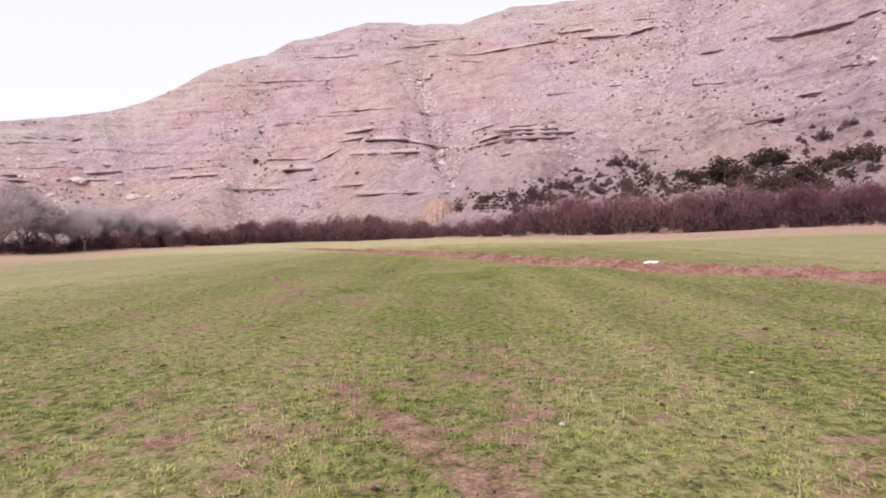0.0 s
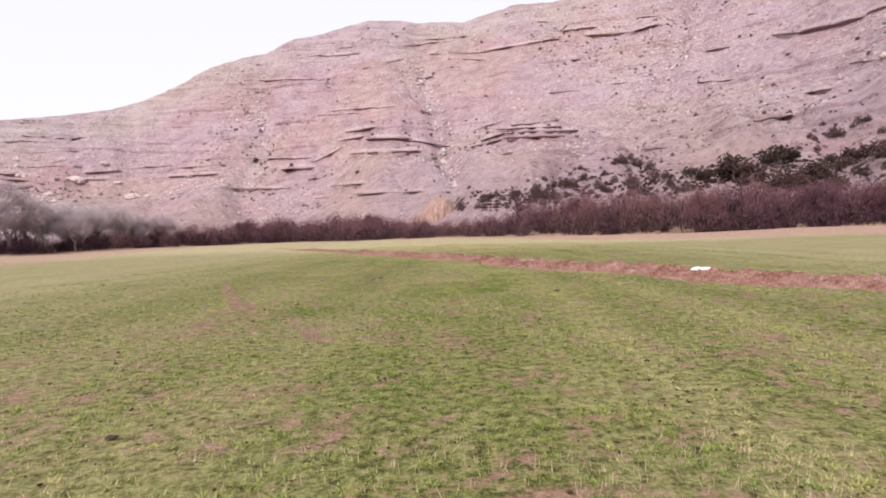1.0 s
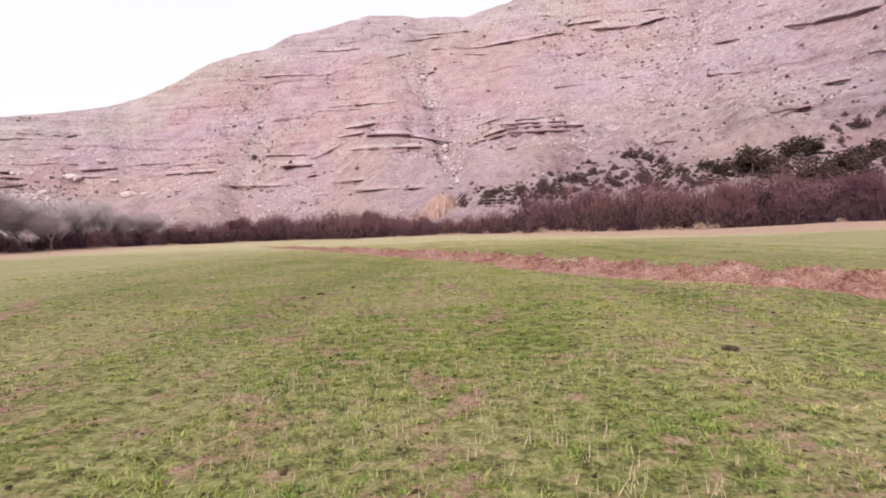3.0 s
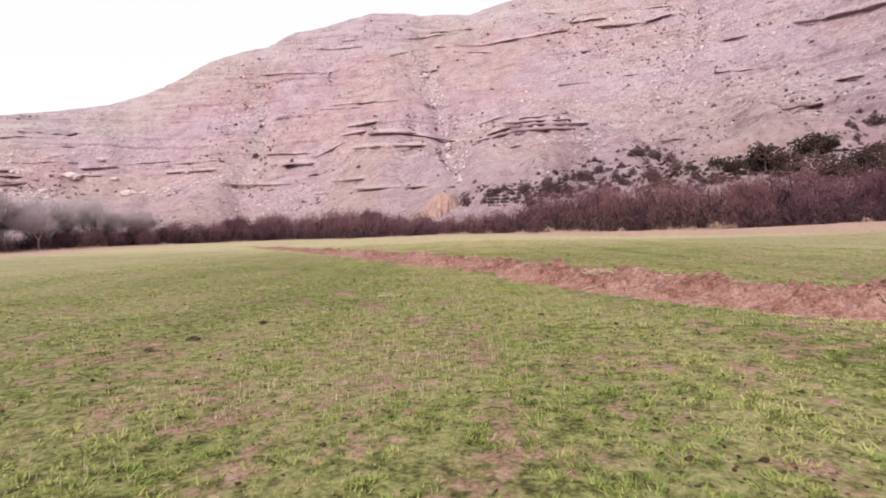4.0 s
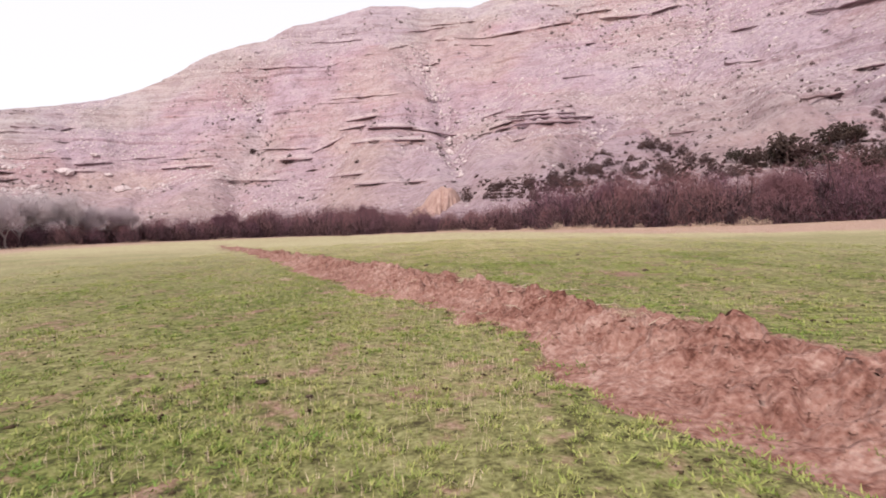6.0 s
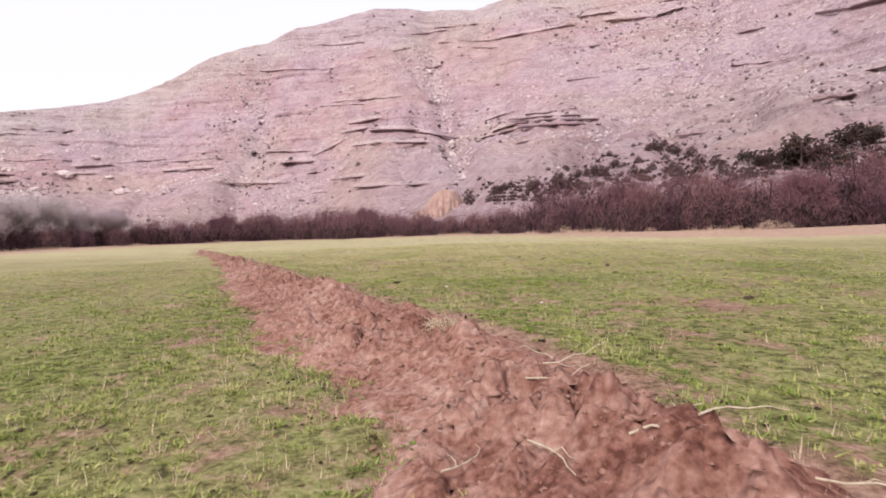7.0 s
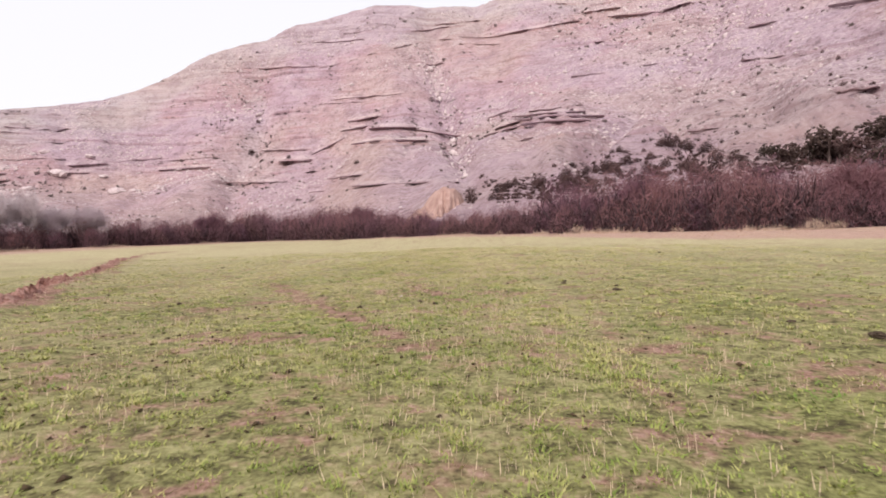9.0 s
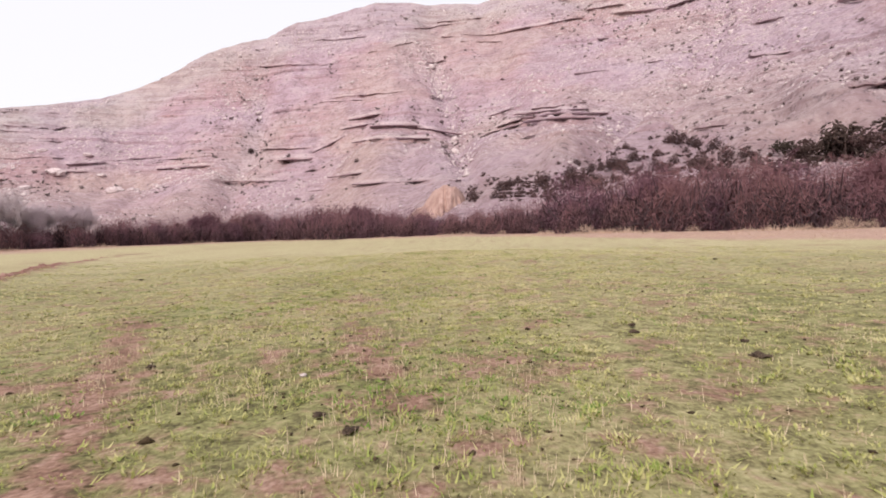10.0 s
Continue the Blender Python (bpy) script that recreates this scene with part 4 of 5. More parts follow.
rnd = random.Random(11)
TOP_AZ = [-75, -39, -35, -31, -27, -22, -17, -11, -5.5, 0.3, 6, 9, 12, 17, 22, 27, 31.5, 38, 60]
TOP_H = [5.5, 5.6, 5.8, 6.6, 7.0, 8.0, 11.0, 11.0, 8.2, 5.4, 6.4, 8.8, 10.0, 9.8, 9.8, 9.6, 9.2, 9.0, 8]
bushes = [make_thicket_bush(100 + k, 7.0, 4.2) for k in range(5)]
spots = []
az = -47.0
while az < 47:
    r0 = float(field_edge(az))
    for row in range(3):
        h = float(np.interp(az, TOP_AZ, TOP_H)) * rnd.uniform(0.8, 1.12) * (0.72, 1.0, 1.1)[row]
        if row == 0 and rnd.random() < 0.15:
            h *= 0.5
        spots.append((az + rnd.uniform(-0.9, 0.9), r0 + 2.0 + row * 5.0 + rnd.uniform(-2.0, 2.5), h / 7.0, rnd.uniform(0, 360), rnd.randrange(5)))
    az += math.degrees(3.3 / r0)
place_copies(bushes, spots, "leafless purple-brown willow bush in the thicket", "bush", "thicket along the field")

place_copies([make_thicket_bush(160 + k, 7.0, 6.0, 900, "dry_bush", 0.05, DRY_WEED, 20) for k in range(2)],
             [(21.3, 117.5, 0.27, 10, 0), (22.4, 118, 0.2, 90, 1), (8.3, 126.5, 0.22, 60, 0), (7.0, 131, 0.15, 150, 1), (19.6, 118, 0.14, 200, 0), (14.2, 121, 0.16, 250, 1), (31.0, 119.5, 0.16, 20, 0), (3.2, 146, 0.16, 110, 1)],
             "low tan dry bush at the edge of the thicket", "bush", "dry bushes along the field")

trees = [make_bare_tree(200 + k, 13.0, bark=PALE_BARK) for k in range(3)]
spots = [(a, float(field_edge(a)) + d, s, rnd.uniform(0, 360), k % 3) for k, (a, d, s) in enumerate((
    (-39.6, 1, 1.1), (-33.4, 1, 0.8), (-48, 4, 1.2), (-45.5, 9, 1.3), (-43, 5, 1.3), (-40.8, 6, 1.3), (-39.2, 9, 1.35), (-38.0, 6, 1.3), (-36.8, 10, 1.25), (-35.4, 5, 1.0),
    (-34.2, 9, 1.1), (-32.9, 7, 1.05), (-31.6, 10, 1.05), (-30.2, 7, 0.95), (-29.4, 12, 0.9), (-26.2, 9, 0.8), (-28.6, 8, 0.8), (-27.2, 9, 0.75), (-33.6, 14, 1.05), (-37.4, 14, 1.3)))]
place_copies(trees, spots, "leafless cottonwood tree with pale grey twigs", "tree", "bare trees by the field")
place_copies([make_bare_tree(210, 9.0, TWIG)], [(23.4, 123, 1.0, 30, 0), (32.6, 125, 1.0, 120, 0), (37.0, 126, 0.95, 210, 0), (12.5, 130, 0.9, 300, 0), (-8.0, 208, 1.1, 70, 0), (-20.0, 230, 1.2, 160, 0)],
             "leafless brown tree standing in the willow thicket", "tree", "bare trees by the field")

# shrubs on the slope: azimuth and elevation of the foot, height in degrees
JUNIPER_SPOTS = [
    (29.1, 4.9, 2.0), (30.2, 4.9, 2.3), (26.4, 3.8, 2.6), (25.3, 3.9, 1.7), (27.5, 3.9, 1.9), (24.3, 3.8, 1.6), (28.5, 3.4, 1.6), (30.3, 2.7, 2.2),
    (31.2, 2.7, 2.0), (32.4, 2.9, 2.4), (33.2, 2.7, 1.7), (34.0, 2.3, 1.4), (34.2, 4.0, 1.7), (35.0, 4.4, 1.7), (36.3, 4.6, 2.0), (37.2, 4.5, 1.7),
    (22.9, 4.2, 1.3), (27.0, 3.0, 1.3), (35.4, 3.4, 1.3), (29.3, 2.6, 1.2), (31.8, 3.6, 1.3), (33.4, 4.5, 1.2),
]
BROWN_SPOTS = [
    (16.8, 5.9, 1.3), (18.2, 5.7, 1.0), (19.4, 5.3, 1.2), (17.7, 3.7, 1.6), (19.8, 4.2, 1.5), (21.1, 3.6, 1.0), (22.3, 3.1, 1.2), (23.6, 4.1, 1.3),
    (1.1, 2.3, 1.2), (3.3, 2.8, 0.9), (4.2, 3.2, 1.0), (6.5, 3.0, 1.4), (7.1, 1.9, 1.2), (8.7, 2.9, 1.6), (9.5, 2.9, 1.2), (10.5, 4.0, 1.0),
    (11.7, 3.9, 1.5), (13.2, 4.5, 1.2), (13.0, 5.6, 0.7), (14.6, 3.7, 1.2), (16.1, 4.1, 1.0), (15.2, 3.3, 0.9), (18.7, 2.9, 1.4), (35.4, 7.0, 0.9),
    (36.9, 6.7, 0.8), (36.0, 7.5, 0.7), (33.7, 6.6, 1.2),
]
FACE_SPOTS = [
    (33.1, 7.7, 0.9), (32.1, 6.6, 0.9), (31.3, 6.0, 0.8), (35.0, 6.3, 0.7), (32.6, 5.8, 1.0), (21.4, 6.2, 0.6), (20.4, 5.9, 0.6), (35.6, 14.3, 0.6),
    (27.2, 16.1, 0.5), (28.1, 16.0, 0.5), (28.9, 12.4, 0.5), (29.7, 11.7, 0.6), (28.7, 10.3, 0.5), (30.2, 9.1, 0.6), (28.9, 9.0, 0.6), (33.9, 10.0, 0.5),
    (35.0, 10.3, 0.5), (23.5, 9.9, 0.7), (24.7, 8.3, 0.5), (30.8, 9.3, 0.5), (-18.4, 10.0, 0.7), (-15.9, 6.2, 1.2), (-15.6, 6.8, 0.7), (-19.0, 7.2, 0.9),
    (-1.3, 15.6, 0.5), (-1.7, 9.7, 0.7), (4.0, 7.7, 0.5),
]


def slope_spots(marks, model, kinds, extra, spread, small):
    """Spots for place_copies at the marks, with smaller ones scattered about them."""
    marks = list(marks)
    for _ in range(extra):
        a, e, h = rnd.choice(marks)
        marks.append((a + rnd.gauss(0, spread), max(2.2, e + rnd.gauss(0, 0.25 * spread)), h * rnd.uniform(*small)))
    r, z = face_at(np.array([q[0] for q in marks]), np.array([q[1] for q in marks]))
    return [(a, float(q), h * 0.0175 * float(q) / model, rnd.uniform(0, 360), rnd.randrange(kinds)) for (a, e, h), q in zip(marks, r)]


junipers = [make_juniper(300 + k, 4.0) for k in range(5)]
place_copies(junipers, slope_spots(JUNIPER_SPOTS, 4.0, 5, 70, 0.7, (0.22, 0.6)), "dark green juniper shrub on the stony slope", "shrub", "junipers on the slope")
brown = [make_thicket_bush(150 + k, 7.0, 4.0, 300, "slope_shrub", 0.20, SLOPE_TWIG, 60) for k in range(3)]
place_copies(brown, slope_spots([(a, e, 0.92 * h) for a, e, h in BROWN_SPOTS], 7.0, 3, 190, 1.2, (0.3, 0.8)) + slope_spots([(a, e, 0.6 * h) for a, e, h in FACE_SPOTS], 7.0, 3, 40, 3.0, (0.4, 0.8)),
             "leafless brown shrub on the stony slope", "shrub", "brown shrubs on the slope")

g = np.random.default_rng(87)
n = 2300
ba = g.uniform(0.5, 40, n)
be = np.interp(ba, [0, 6, 12, 18, 24, 40], [2.2, 2.6, 3.7, 3.9, 3.8, 4.2]) + g.normal(0, 0.75, n)
keep = (be > 1.8) & (vnoise(ba * 1.1, be * 2.2, 88) > 0.42)
ba, be = ba[keep], be[keep]
br, bz = face_at(ba, be)
size = np.clip(g.lognormal(-0.1, 0.4, (len(ba), 1)), 0.4, 2.2) * g.uniform(0.7, 1.3, (len(ba), 3))
ob = part("low_brush", scatter_mesh("low_brush", CLUMPS, np.stack([br * np.sin(np.radians(ba)), br * np.cos(np.radians(ba)), bz + 0.25], -1), size, g.uniform(0, 6, len(ba))), SLOPE_TWIG)
tagged(ob, "low dark brush scattered over the lower slope", "shrubs", kind="stuff")


# ---- ledges of rock on the face ----
def make_ledge(a0, a1, e0, e1, thick, reach, seed, even=0.0):
    """A broken shelf of bedded rock that stands out of the slope."""
    if max(e0 - np.interp(a0, CREST_AZ, CREST_EL), e1 - np.interp(a1, CREST_AZ, CREST_EL)) > -0.9:
        return
    mean_r = float(face_at(np.array([(a0 + a1) / 2]), np.array([(e0 + e1) / 2]))[0][0])
    n = max(8, int(radians(a1 - a0) * mean_r / 1.6))
    az = np.linspace(a0, a1, n)
    u = np.linspace(0, 1, n)
    el = e0 + (e1 - e0) * u + (fbm(u * 5, u * 0, 3, seed) - 0.5) * (0.35 - 0.22 * even)
    r, z = face_at(az, el)
    k = max(3, n // 5) if thick > 0.7 else 3
    pad = np.pad(r, 2, mode="edge")
    r = np.min(np.stack([pad[i:i + n] for i in range(5)]), axis=0)      # stand proud of the slope's bumps
    r = np.convolve(np.pad(r, k, mode="edge"), np.ones(2 * k + 1) / (2 * k + 1), mode="valid")
    z = 1.7 + r * np.tan(np.radians(el))
    fade = np.sin(np.pi * u) ** 0.4
    out = reach * fade * (fbm(u * n * 0.09, u * 0, 3, seed + 1) * 2.2 - 0.45 + 0.5 * even) + (hash01(np.floor(u * n * 0.6), u * 0, seed) - 0.5) * 0.8 * (1 - 0.5 * even)
    t = thick * (0.55 + 0.9 * vnoise(u * n * 0.12, u * 0, seed + 2)) * (0.35 + 0.65 * fade)
    rings = []
    for dr, dz in ((3.5, -0.2), (-1.0, -0.35), (-0.85, 0.25), (-0.35, 0.6), (4.0, 0.75)):
        rr = r + (dr if dr > 1 else 0) + (0 if dr > 1 else -out * -dr)
        zz = z + dz * t
        rings.append(np.stack([rr * np.sin(np.radians(az)), rr * np.cos(np.radians(az)), zz], -1))
    me = array_mesh("rock_ledge", np.array(rings).reshape(-1, 3), grid_faces(5, n))
    ob = part("rock_ledge", me, MOUNTAIN)
    tagged(ob, "broken ledge of bedded red sandstone on the mountainside", "rock ledge", "ledges of the mountain")


for k, (a0, a1, e0, e1, thick) in enumerate(BEDS):
    make_ledge(a0, a1, e0, e1, (0.62 if thick > 1.2 else 0.45) * thick, (1.2 if thick > 1.2 else 0.6) * thick, 2000 + 10 * k, 1.2 if thick > 1.2 else 0.5)
_lr = random.Random(77)
for k in range(20):
    a = _lr.uniform(-42, 40)
    top = float(np.interp(a, CREST_AZ, CREST_EL))
    e = _lr.uniform(3.4, top - 0.8) if a < 5 else _lr.uniform(7.0, min(top - 0.8, 18))
    span = _lr.uniform(0.8, 2.6)
    make_ledge(a, a + span, e, e + _lr.uniform(-0.1, 0.25) * span * 0.4, _lr.uniform(0.3, 0.55), _lr.uniform(0.3, 0.6), 2800 + 10 * k)


# ---- eroded clay bluff behind the thicket ----
def make_clay_bluff():
    us, vs = np.linspace(0, 1, 90), np.linspace(0, 1, 26)
    u, v = np.meshgrid(us, vs)
    az = -5.4 + 7.4 * u
    shape = smooth(0.0, 0.6, u) * (1 - smooth(0.68, 1.0, u))
    top = 3.0 + 11.4 * shape + (fbm(u * 9, v * 0, 3, 61) - 0.5) * 2.6
    flutes = np.abs(fbm(u * 22 + 1.5 * v, v * 1.6, 2, 62) - 0.5) * 2.6
    front = np.clip(v / 0.7, 0, 1)
    r = 205 + 8 * (1 - shape) + 10 * front ** 1.1 - 3.4 * flutes * np.sin(np.pi * front) + 4 * (fbm(u * 8, v * 3, 3, 63) - 0.5) + np.clip(v - 0.7, 0, 1) * 120
    z = np.where(v < 0.7, -1 + (top + 1) * front, top + (v - 0.7) * 8)
    pts = np.stack([r * np.sin(np.radians(az)), r * np.cos(np.radians(az)), z], -1)
    me = array_mesh("clay_bluff", pts.reshape(-1, 3), grid_faces(26, 90))
    shade_smooth(me)
    return tagged(part("clay_bluff", me, CLAY), "eroded orange clay bluff at the mountain's foot", "bluff", kind="structure")


make_clay_bluff()

# ---- big pale boulders on the lower slope ----
rnd = random.Random(31)
spots = [(-33.6, 545, 13), (-29.6, 505, 11), (-31.6, 560, 8), (-28.3, 515, 8), (-35.6, 530, 9), (-37.4, 560, 8), (-26.3, 500, 6), (-24.8, 520, 6), (37.2, 300, 5), (-38.6, 520, 10), (-34.6, 570, 7), (-30.6, 540, 6)]
hs = base_heights([q[0] for q in spots], [q[1] for q in spots])
for k, ((az, r, size), h) in enumerate(zip(spots, hs)):
    bm = blob_mesh(400 + k, 0.62, 0.16, 3)
    for vert in bm.verts:
        vert.co *= 1 + 0.35 * (noise.noise(vert.co * 3.0 + Vector((k, 0, 0))))
    x, y = polar(az, r)
    ob = part("boulder", bm, BOULDER)
    ob.matrix_basis = pose(x, y, float(h) + size * 0.12, 0, 0, rnd.uniform(0, 360))
    ob.scale = (size, size * 0.8, size * 0.75)
    tagged(ob, "large pale sandstone boulder on the scree slope", "boulder", "boulders at the mountain's foot")


# ---- grass ----
def sample_field(density, seed):
    """Random places beside the camera's line, thinning out to both sides."""
    rng = np.random.default_rng(seed)
    xs, ys = [], []
    for inner, outer, per in ((0, 2.2, 1.8), (2.2, 5, 0.75), (5, 9, 0.33), (9, 16, 0.13)):
        for sign in (-1, 1):
            n = int((outer - inner) * 76 * density * per)
            xs.append(0.6 + sign * rng.uniform(inner, outer, n))
            ys.append(rng.uniform(1.2, 77, n))
    return np.concatenate(xs), np.concatenate(ys), rng


def blades(x, y, z, rng, per, spread, height, width, lean):
    """Tufts of bent, tapered blades at the places given; returns vertices and triangles."""
    n = len(x) * per
    bx = np.repeat(x, per) + rng.normal(0, 1, n) * np.repeat(spread, per)
    by = np.repeat(y, per) + rng.normal(0, 1, n) * np.repeat(spread, per)
    bz = np.repeat(z, per) - 0.006
    ox, oy = bx - np.repeat(x, per), by - np.repeat(y, per)
    h = np.repeat(height, per) * rng.uniform(0.5, 1.25, n)
    w = np.repeat(width, per) * rng.uniform(0.7, 1.3, n)
    tilt = np.abs(rng.normal(0, lean, n)) * h
    b = np.arctan2(oy, ox) + rng.normal(0, 0.6, n)      # blades lean out of their tuft
    a = b + np.pi / 2 + rng.normal(0, 0.5, n)
    v = np.empty((n, 3, 3))
    v[:, 0] = np.stack([bx - np.cos(a) * w, by - np.sin(a) * w, bz], -1)
    v[:, 1] = np.stack([bx + np.cos(a) * w, by + np.sin(a) * w, bz], -1)
    v[:, 2] = np.stack([bx + np.cos(b) * tilt, by + np.sin(b) * tilt, bz + h], -1)
    return v.reshape(-1, 3), np.arange(n * 3).reshape(-1, 3)


def make_grass():
    x, y, rng = sample_field(86, 501)
    clump = vnoise(x * 7.5, y * 7.5, 503)      # turf grows in clumps with gaps between
    keep = (rng.random(len(x)) > bare_amount(x, y) * 1.12) & (clump + 0.5 * rng.random(len(x)) > 0.54)
    x, y = x[keep], y[keep]
    z = surface(x, y)
    side = np.abs(x - 0.6)
    lush = fbm(x * 0.7, y * 0.7, 3, 71)
    h = (0.012 + 0.024 * lush) * rng.uniform(0.6, 1.4, len(x))
    w = 0.0055 + 0.0008 * side
    v, f = blades(x, y, z, rng, 14, 0.028 + 0.003 * side, h, w, 1.3)
    me = array_mesh("grass", v, f)
    return tagged(part("grass", me, GRASS), "short grazed pasture grass, patchy and half dry", "grass", kind="stuff")


def make_dry_stalks():
    x, y, rng = sample_field(34, 511)
    keep = fbm(x * 0.45, y * 0.3, 3, 73) > 0.44
    x, y = x[keep], y[keep]
    z = ground_height(x, y)
    v, f = blades(x, y, z, rng, 3, np.full(len(x), 0.03), 0.045 + 0.065 * rng.random(len(x)), np.full(len(x), 0.0024), 0.45)
    return tagged(part("dry_grass_stalks", array_mesh("dry_grass_stalks", v, f), STRAW), "thin straw-coloured dead grass stalks in the turf", "grass", kind="stuff")


def make_clover():
    x, y, rng = sample_field(46, 521)
    keep = (fbm(x * 0.9, y * 0.9, 3, 75) > 0.60 + 0.04 * smooth(36, 46, y)) & (np.abs(x - 0.6) < 10)
    keep &= bare_amount(x, y) < 0.75
    for cx, cy in ((-0.42, 3.4), (0.86, 35.6), (0.65, 51.2), (3.7, 53.6), (0.13, 28.4), (-1.6, 30.6), (0.55, 36.3), (1.2, 34.7), (-0.35, 38.3), (-0.6, 38.9), (0.1, 37.2), (2.0, 33.0), (-1.7, 41.3), (-0.25, 37.3), (-0.45, 37.7), (0.05, 36.9), (-0.9, 39.6), (0.75, 35.2)):
        keep |= np.hypot(x - cx, y - cy) < 0.20
    x, y = x[keep], y[keep]
    z = surface(x, y)
    v, f = blades(x, y, z, rng, 7, np.full(len(x), 0.032), 0.012 + 0.02 * rng.random(len(x)), np.full(len(x), 0.0085), 1.5)
    return tagged(part("clover", array_mesh("clover", v, f), CLOVER), "bright green clover and low weeds in patches", "weeds", kind="stuff")


make_grass()
make_dry_stalks()
make_clover()


def make_verge_weeds():
    """Dry weeds along the thicket's edge."""
    rng = np.random.default_rng(541)
    az = rng.uniform(-48, 48, 9000)
    deep = rng.random(len(az)) < 0.6
    r = field_edge(az) + np.where(deep, -np.interp(az, [-40, -10, 5, 15, 38], [16, 10, 14, 28, 44]) * rng.random(len(az)), rng.normal(-2.0, 2.2, len(az)))
    x, y = r * np.sin(np.radians(az)), r * np.cos(np.radians(az))
    z = ground_height(x, y)
    h = 0.07 + np.where(deep, 0.06, 0.6) * rng.random(len(x)) ** 2 * smooth(0.4, 0.65, fbm(x * 0.1, y * 0.1, 2, 77)) * 1.6
    v, f = blades(x, y, z, rng, 6, np.full(len(x), 0.28), h, np.full(len(x), 0.035), 0.5)
    return tagged(part("verge_weeds", array_mesh("verge_weeds", v, f), DRY_WEED), "dry tan weeds along the edge of the thicket", "weeds", kind="stuff")


make_verge_weeds()


# ---- clods on the bank ----
def bank_top(x, y):
    return float(surface(np.array([x]), np.array([y]))[0])


rng = np.random.default_rng(551)
n = 9000
cy = np.where(rng.random(n) < 0.75, rng.uniform(28, 46, n), rng.uniform(12, 75, n))
cs = np.interp(cy, BANK_Y, BANK_FOOT) * 0.45 + rng.normal(0.1, 0.5, n)
cx = np.interp(cy, BERM_Y, BERM_X) + cs / 0.905
cz = surface(cx, cy) - 0.006
CHUNKS = [(v * np.array([1.2, 0.9, 0.6]), f) for v, f in (chip(60 + k) for k in range(7))]
sz = np.clip(rng.lognormal(-3.7, 0.55, (n, 1)), 0.010, 0.10) * rng.uniform(0.7, 1.4, (n, 3))
ob = part("soil_clods", scatter_mesh("soil_clods", CHUNKS, np.stack([cx, cy, cz], -1), sz, rng.uniform(0, 6, n)), CLOD)
tagged(ob, "loose red soil clods on the bank", "clods", kind="stuff")


# ---- sticks, roots and straw on the bank ----
def bent_stick(tubes, rnd, start, heading, size, radius, kink=0.6, rise=0.10):
    pts, p, a = [start], start, heading
    for _ in range(5):
        a += rnd.uniform(-kink, kink)
        p = p + Vector((math.cos(a) * size / 5, math.sin(a) * size / 5, rnd.uniform(-rise, rise) * size))
        p.z = max(p.z, start.z)
        pts.append(p)
    tubes.add(pts, [radius * (1 - 0.14 * i) for i in range(6)], 6)
    return pts


def make_branch(x, y, heading, size, radius, seed, label, forks=2):
    rnd = random.Random(seed)
    root = new("fallen_branch")
    main, side = Tubes(), Tubes()
    pts = bent_stick(main, rnd, Vector((0, 0, 0)), heading, size, radius)
    for k in range(forks):
        bent_stick(side, rnd, pts[1 + k % 4], heading + rnd.choice((-1, 1)) * rnd.uniform(0.5, 1.2), size * rnd.uniform(0.35, 0.6), radius * 0.6, 0.4, 0.15)
    part("stem", main.mesh("stem"), STICK, root)
    if forks:
        part("twig", side.mesh("twig"), STICK, root)
    root.matrix_basis = pose(x, y, bank_top(x, y) + 0.025)
    tagged(root, label, "branch", "dead sticks on the ground")


BR = "bleached dead root lying on the red soil bank"
for k, (x, y, hd, size, rad, forks) in enumerate((
        (1.75, 36.35, -0.35, 0.5, 0.006, 1), (1.62, 36.15, 0.15, 0.45, 0.007, 0), (1.15, 35.35, 0.7, 0.4, 0.006, 1), (1.55, 35.45, -0.6, 0.4, 0.007, 1),
        (1.95, 35.25, 0.5, 0.45, 0.007, 2), (2.2, 35.15, 0.9, 0.4, 0.006, 0), (2.5, 34.9, -0.8, 0.45, 0.006, 1), (1.9, 36.9, 2.3, 0.3, 0.005, 0),
        (3.2, 29.8, 0.2, 0.6, 0.006, 1), (3.55, 29.6, -0.4, 0.5, 0.005, 0), (4.3, 31.2, 0.4, 0.5, 0.006, 1), (2.7, 33.3, 0.2, 0.35, 0.004, 0),
        (-0.9, 41.6, 1.2, 0.35, 0.004, 0), (0.2, 38.0, 1.9, 0.3, 0.004, 0))):
    make_branch(x, y, hd, size, rad, 600 + k, BR, forks)
make_branch(-0.86, 28.62, -0.15, 0.46, 0.010, 645, "forked pale dead branch lying in the grass", 6)


def make_straw_clump(x, y, size, count, seed, label, material):
    rnd = random.Random(seed)
    t = Tubes()
    for _ in range(count):
        a = rnd.uniform(0, 6.28)
        s = Vector((rnd.gauss(0, 0.22), rnd.gauss(0, 0.22), 0)) * size
        e = s + Vector((math.cos(a), math.sin(a), rnd.uniform(-0.05, 0.45))) * size * rnd.uniform(0.3, 0.8)
        m = s.lerp(e, 0.6) + Vector((0, 0, 0.15 * size))
        t.add([s, m, e], [0.0020 + 0.003 * size, 0.0018 + 0.002 * size, 0.0010])
    ob = part("straw_clump", t.mesh("straw_clump"), material)
    ob.matrix_basis = pose(x, y, bank_top(x, y) - 0.01)
    tagged(ob, label, "straw clump", "dry straw on the bank")


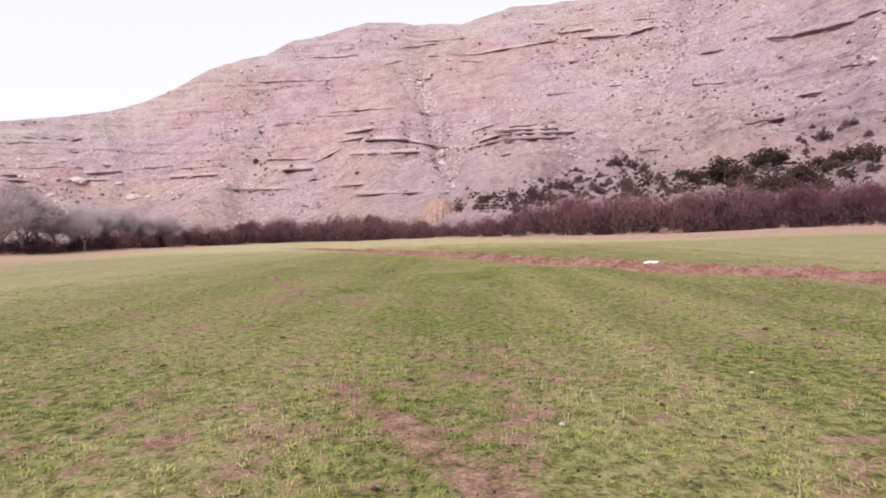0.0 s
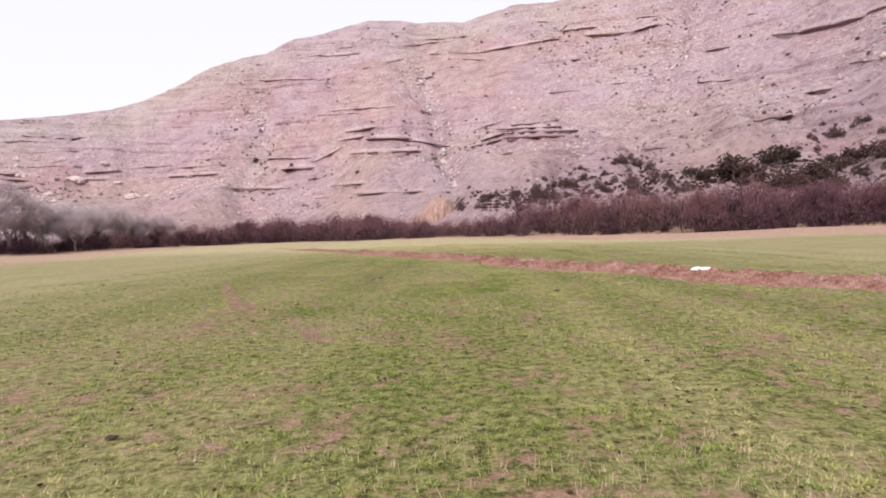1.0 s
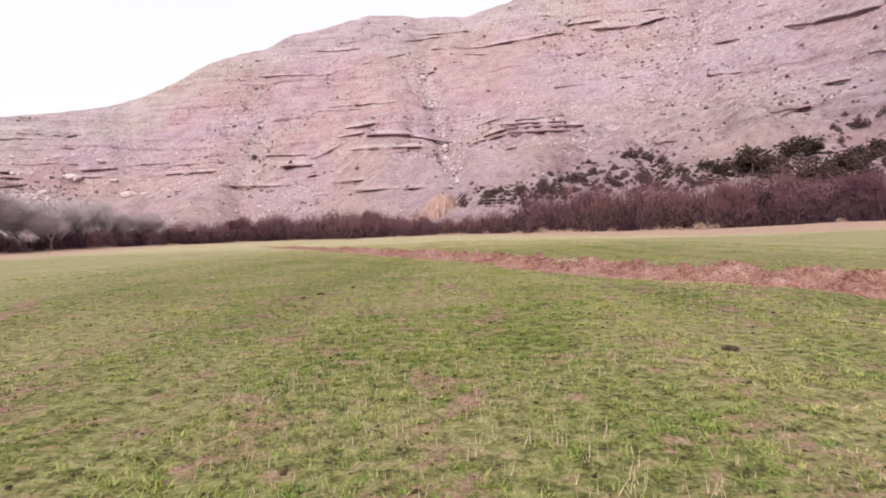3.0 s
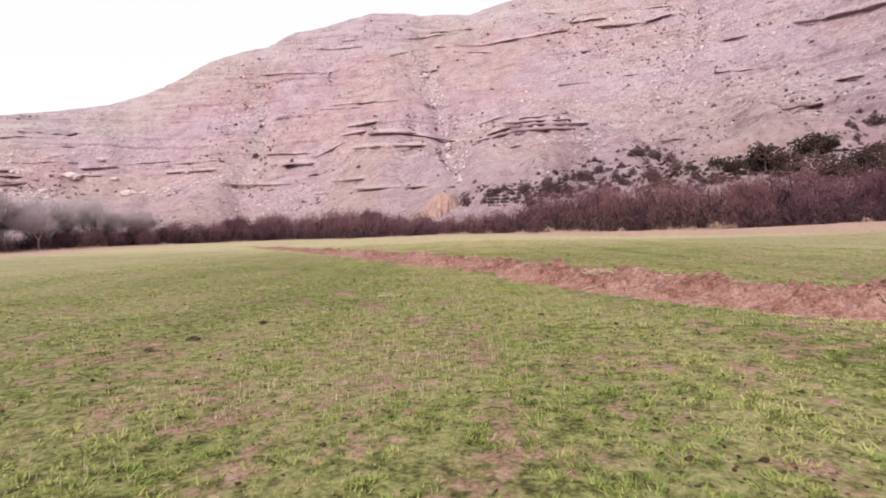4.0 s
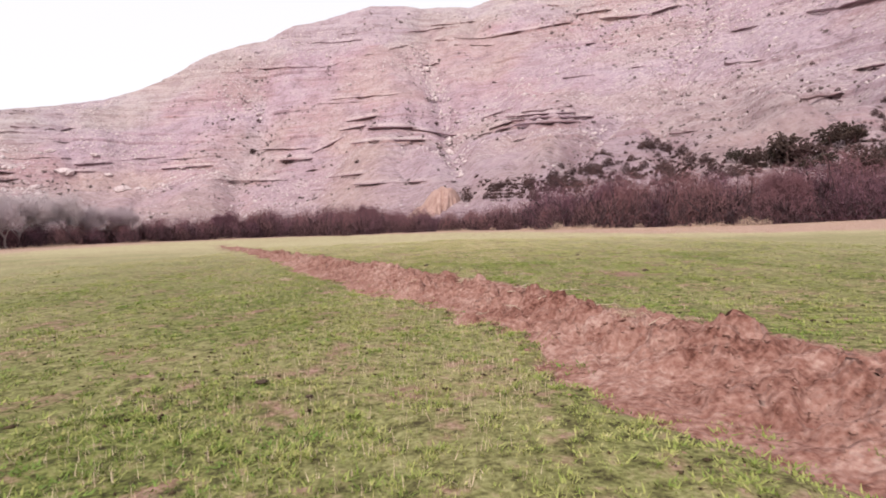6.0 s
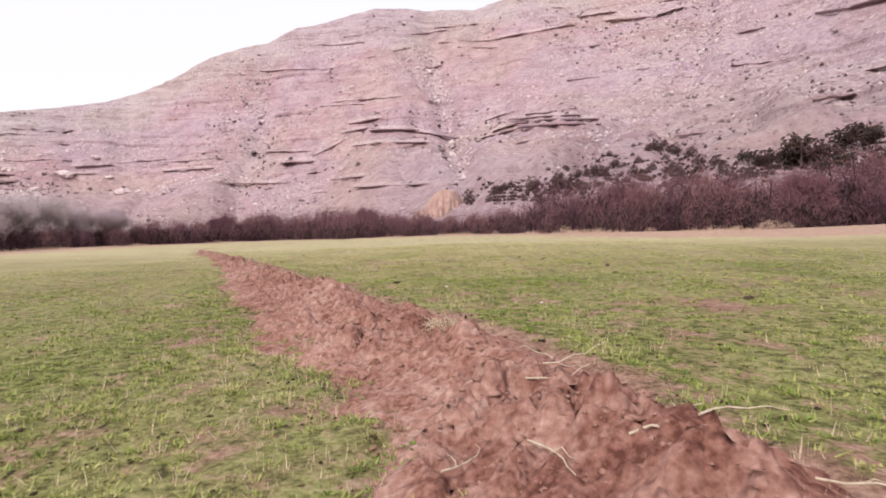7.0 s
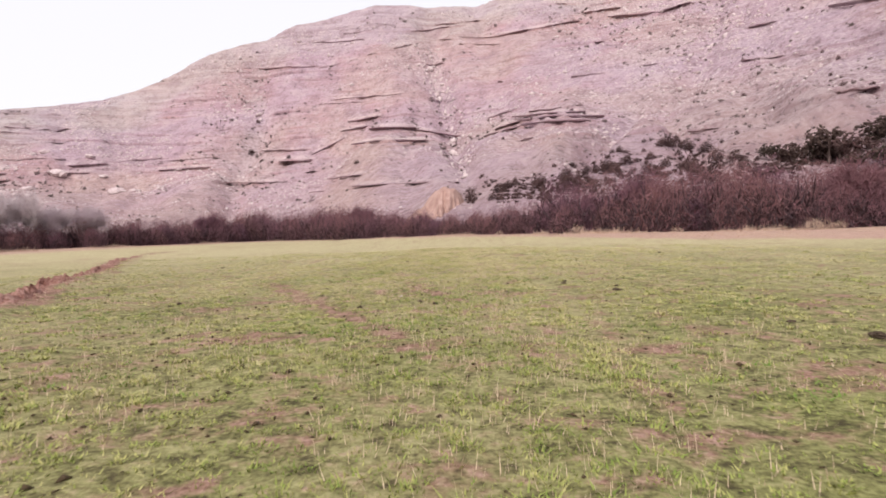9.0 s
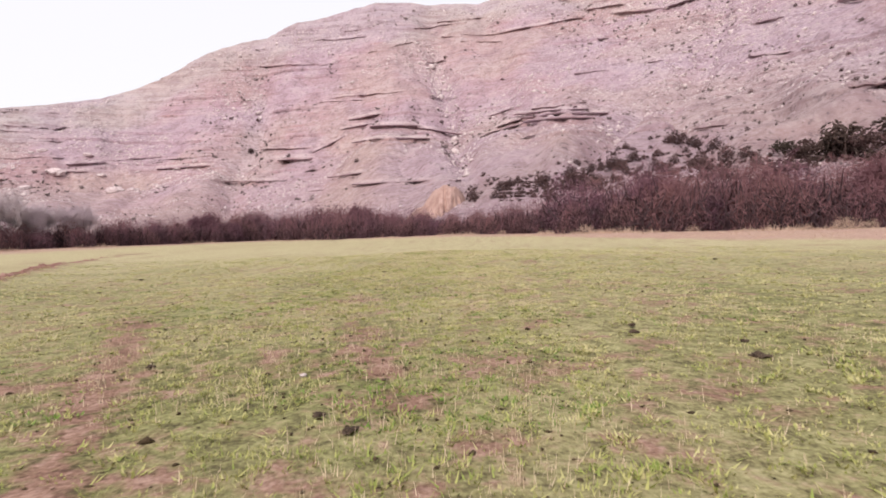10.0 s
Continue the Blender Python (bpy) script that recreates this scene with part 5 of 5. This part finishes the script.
for k, (x, y, size, count) in enumerate(((1.1, 38.1, 0.30, 60), (0.95, 38.3, 0.22, 40), (0.14, 38.9, 0.2, 30), (1.15, 38.75, 0.2, 26), (3.76, 30.86, 0.45, 110), (4.1, 30.5, 0.35, 60),
                                         (1.4, 37.6, 0.16, 20), (-1.1, 42.3, 0.2, 22), (0.5, 37.4, 0.16, 16), (2.6, 33.6, 0.22, 26), (5.3, 27.6, 0.25, 30), (7.0, 24.7, 0.3, 34))):
    make_straw_clump(x, y, size, int(count * 1.2), 700 + k, "tangle of dry straw and roots on the soil bank", STRAW)
make_straw_clump(-3.35, 41.64, 0.3, 50, 730, "grey dried weed tuft in the grass", DRY_WEED)


# ---- dark chips in the turf: crumbs, and small shadows between clumps given as colour ----
lx, ly, rng = sample_field(15, 571)
keep = vnoise(lx * 1.7, ly * 1.7, 572) + 0.5 * rng.random(len(lx)) > 0.62
lx, ly = lx[keep], ly[keep]
sz = np.clip(rng.lognormal(-3.75, 0.4, (len(lx), 1)), 0.012, 0.06) * rng.uniform(0.7, 1.5, (len(lx), 3))
ob = part("turf_specks", scatter_mesh("turf_specks", CHUNKS, np.stack([lx, ly, ground_height(lx, ly) + 0.006], -1), sz, rng.uniform(0, 6, len(lx))), CRUMB_SHADE)
tagged(ob, "dark chips in the turf for crumbs and small shadows", "litter", kind="stuff")


# ---- dung in the grass ----
def make_dung(x, y, size, seed):
    rnd = random.Random(seed)
    bm = bmesh.new()
    bmesh.ops.create_icosphere(bm, subdivisions=3, radius=size * 0.5)
    off = Vector((seed, 0.3 * seed, 0))
    for v in bm.verts:
        lump = 1 + 0.55 * noise.noise(v.co * 2.2 / size + off) + 0.4 * noise.noise(v.co * 6 / size + off)
        v.co = Vector((v.co.x * lump * 1.15, v.co.y * lump * 0.85, max(-0.1 * size, v.co.z * 0.40 * lump) + 0.02))
    ob = part("dung", bm, DUNG)
    ob.matrix_basis = pose(x, y, float(ground_height(x, y)), 0, 0, rnd.uniform(0, 360))
    tagged(ob, "dark dried cattle dung lying in the grass", "dung", "dung in the pasture")


DUNG_SPOTS = [
    (4.97, 8.13, 0.14), (5.71, 8.12, 0.14), (-2.72, 8.45, 0.13), (-3.70, 6.54, 0.13), (-3.77, 14.70, 0.13), (2.90, 18.64, 0.20), (-2.76, 24.28, 0.14), (-0.94, 17.05, 0.06),
    (1.77, 25.95, 0.13), (-2.55, 24.89, 0.22), (-2.04, 25.82, 0.17), (-0.26, 26.11, 0.06), (-0.62, 32.30, 0.14), (-0.14, 31.89, 0.10), (-1.10, 27.05, 0.08), (4.06, 52.32, 0.20),
    (5.01, 40.32, 0.22), (0.05, 43.13, 0.20), (4.58, 45.09, 0.15), (3.34, 53.31, 0.15), (-0.95, 52.23, 0.12), (-2.92, 50.95, 0.10), (4.84, 48.67, 0.12), (5.15, 47.89, 0.22),
    (1.06, 50.58, 0.12), (-2.97, 51.32, 0.14), (0.84, 50.83, 0.10), (4.20, 52.87, 0.10), (3.42, 53.64, 0.14), (-7.30, 62.78, 0.20), (-0.62, 63.33, 0.16), (1.11, 51.56, 0.07),
    (8.77, 63.88, 0.20), (-5.94, 58.97, 0.10)]
for k, (x, y, size) in enumerate(DUNG_SPOTS):
    make_dung(x, y, size * 0.62, 800 + k)


# ---- a flattened white sack by the bank ----
def make_sack(x, y):
    us = np.linspace(-1, 1, 26)
    u, v = np.meshgrid(us, us)
    rim = 1 - 0.12 * (fbm(u * 2, v * 2, 2, 91) - 0.5)
    gx, gy = u * 0.34 * rim, v * 0.18 * rim
    inside = (1 - np.abs(u) ** 5) * (1 - np.abs(v) ** 5)
    gz = 0.015 + inside * (0.035 + 0.07 * fbm(u * 2.5, v * 2.5, 3, 92))
    top = np.stack([gx, gy, gz], -1).reshape(-1, 3)
    low = np.stack([gx, gy, gz * 0 - 0.02], -1).reshape(-1, 3)
    f = grid_faces(26, 26)
    i = np.arange(26 * 26).reshape(26, 26)
    ring = np.concatenate([i[0, :], i[1:, -1], i[-1, -2::-1], i[-2:0:-1, 0]])
    nxt = np.roll(ring, -1)
    wall = np.stack([ring, ring + 676, nxt + 676, nxt], -1)
    me = array_mesh("sack", np.concatenate([top, low]), np.concatenate([f, f[:, ::-1] + 676, wall]))
    ob = part("sack", me, SACK)
    ob.matrix_basis = pose(x, y, bank_top(x, y) + 0.04, 0, 0, -25)
    tagged(ob, "flattened white feed sack lying by the soil bank", "sack")


make_sack(8.45, 22.55)

# ---- pale scraps in the turf ----
for k, (x, y) in enumerate(((-3.3, 31.1), (3.37, 5.57), (0.96, 4.05), (0.45, 51.84), (0.99, 42.59), (-3.26, 13.38), (2.33, 40.48))):
    bm = blob_mesh(900 + k, 0.5, 0.2, 2)
    ob = part("pebble", bm, BOULDER)
    ob.matrix_basis = pose(x, y, float(ground_height(x, y)) + 0.012, 0, 0, 40 * k)
    ob.scale = (0.06, 0.05, 0.05)
    tagged(ob, "small white pebble in the short grass", "pebble", "pebbles in the pasture")
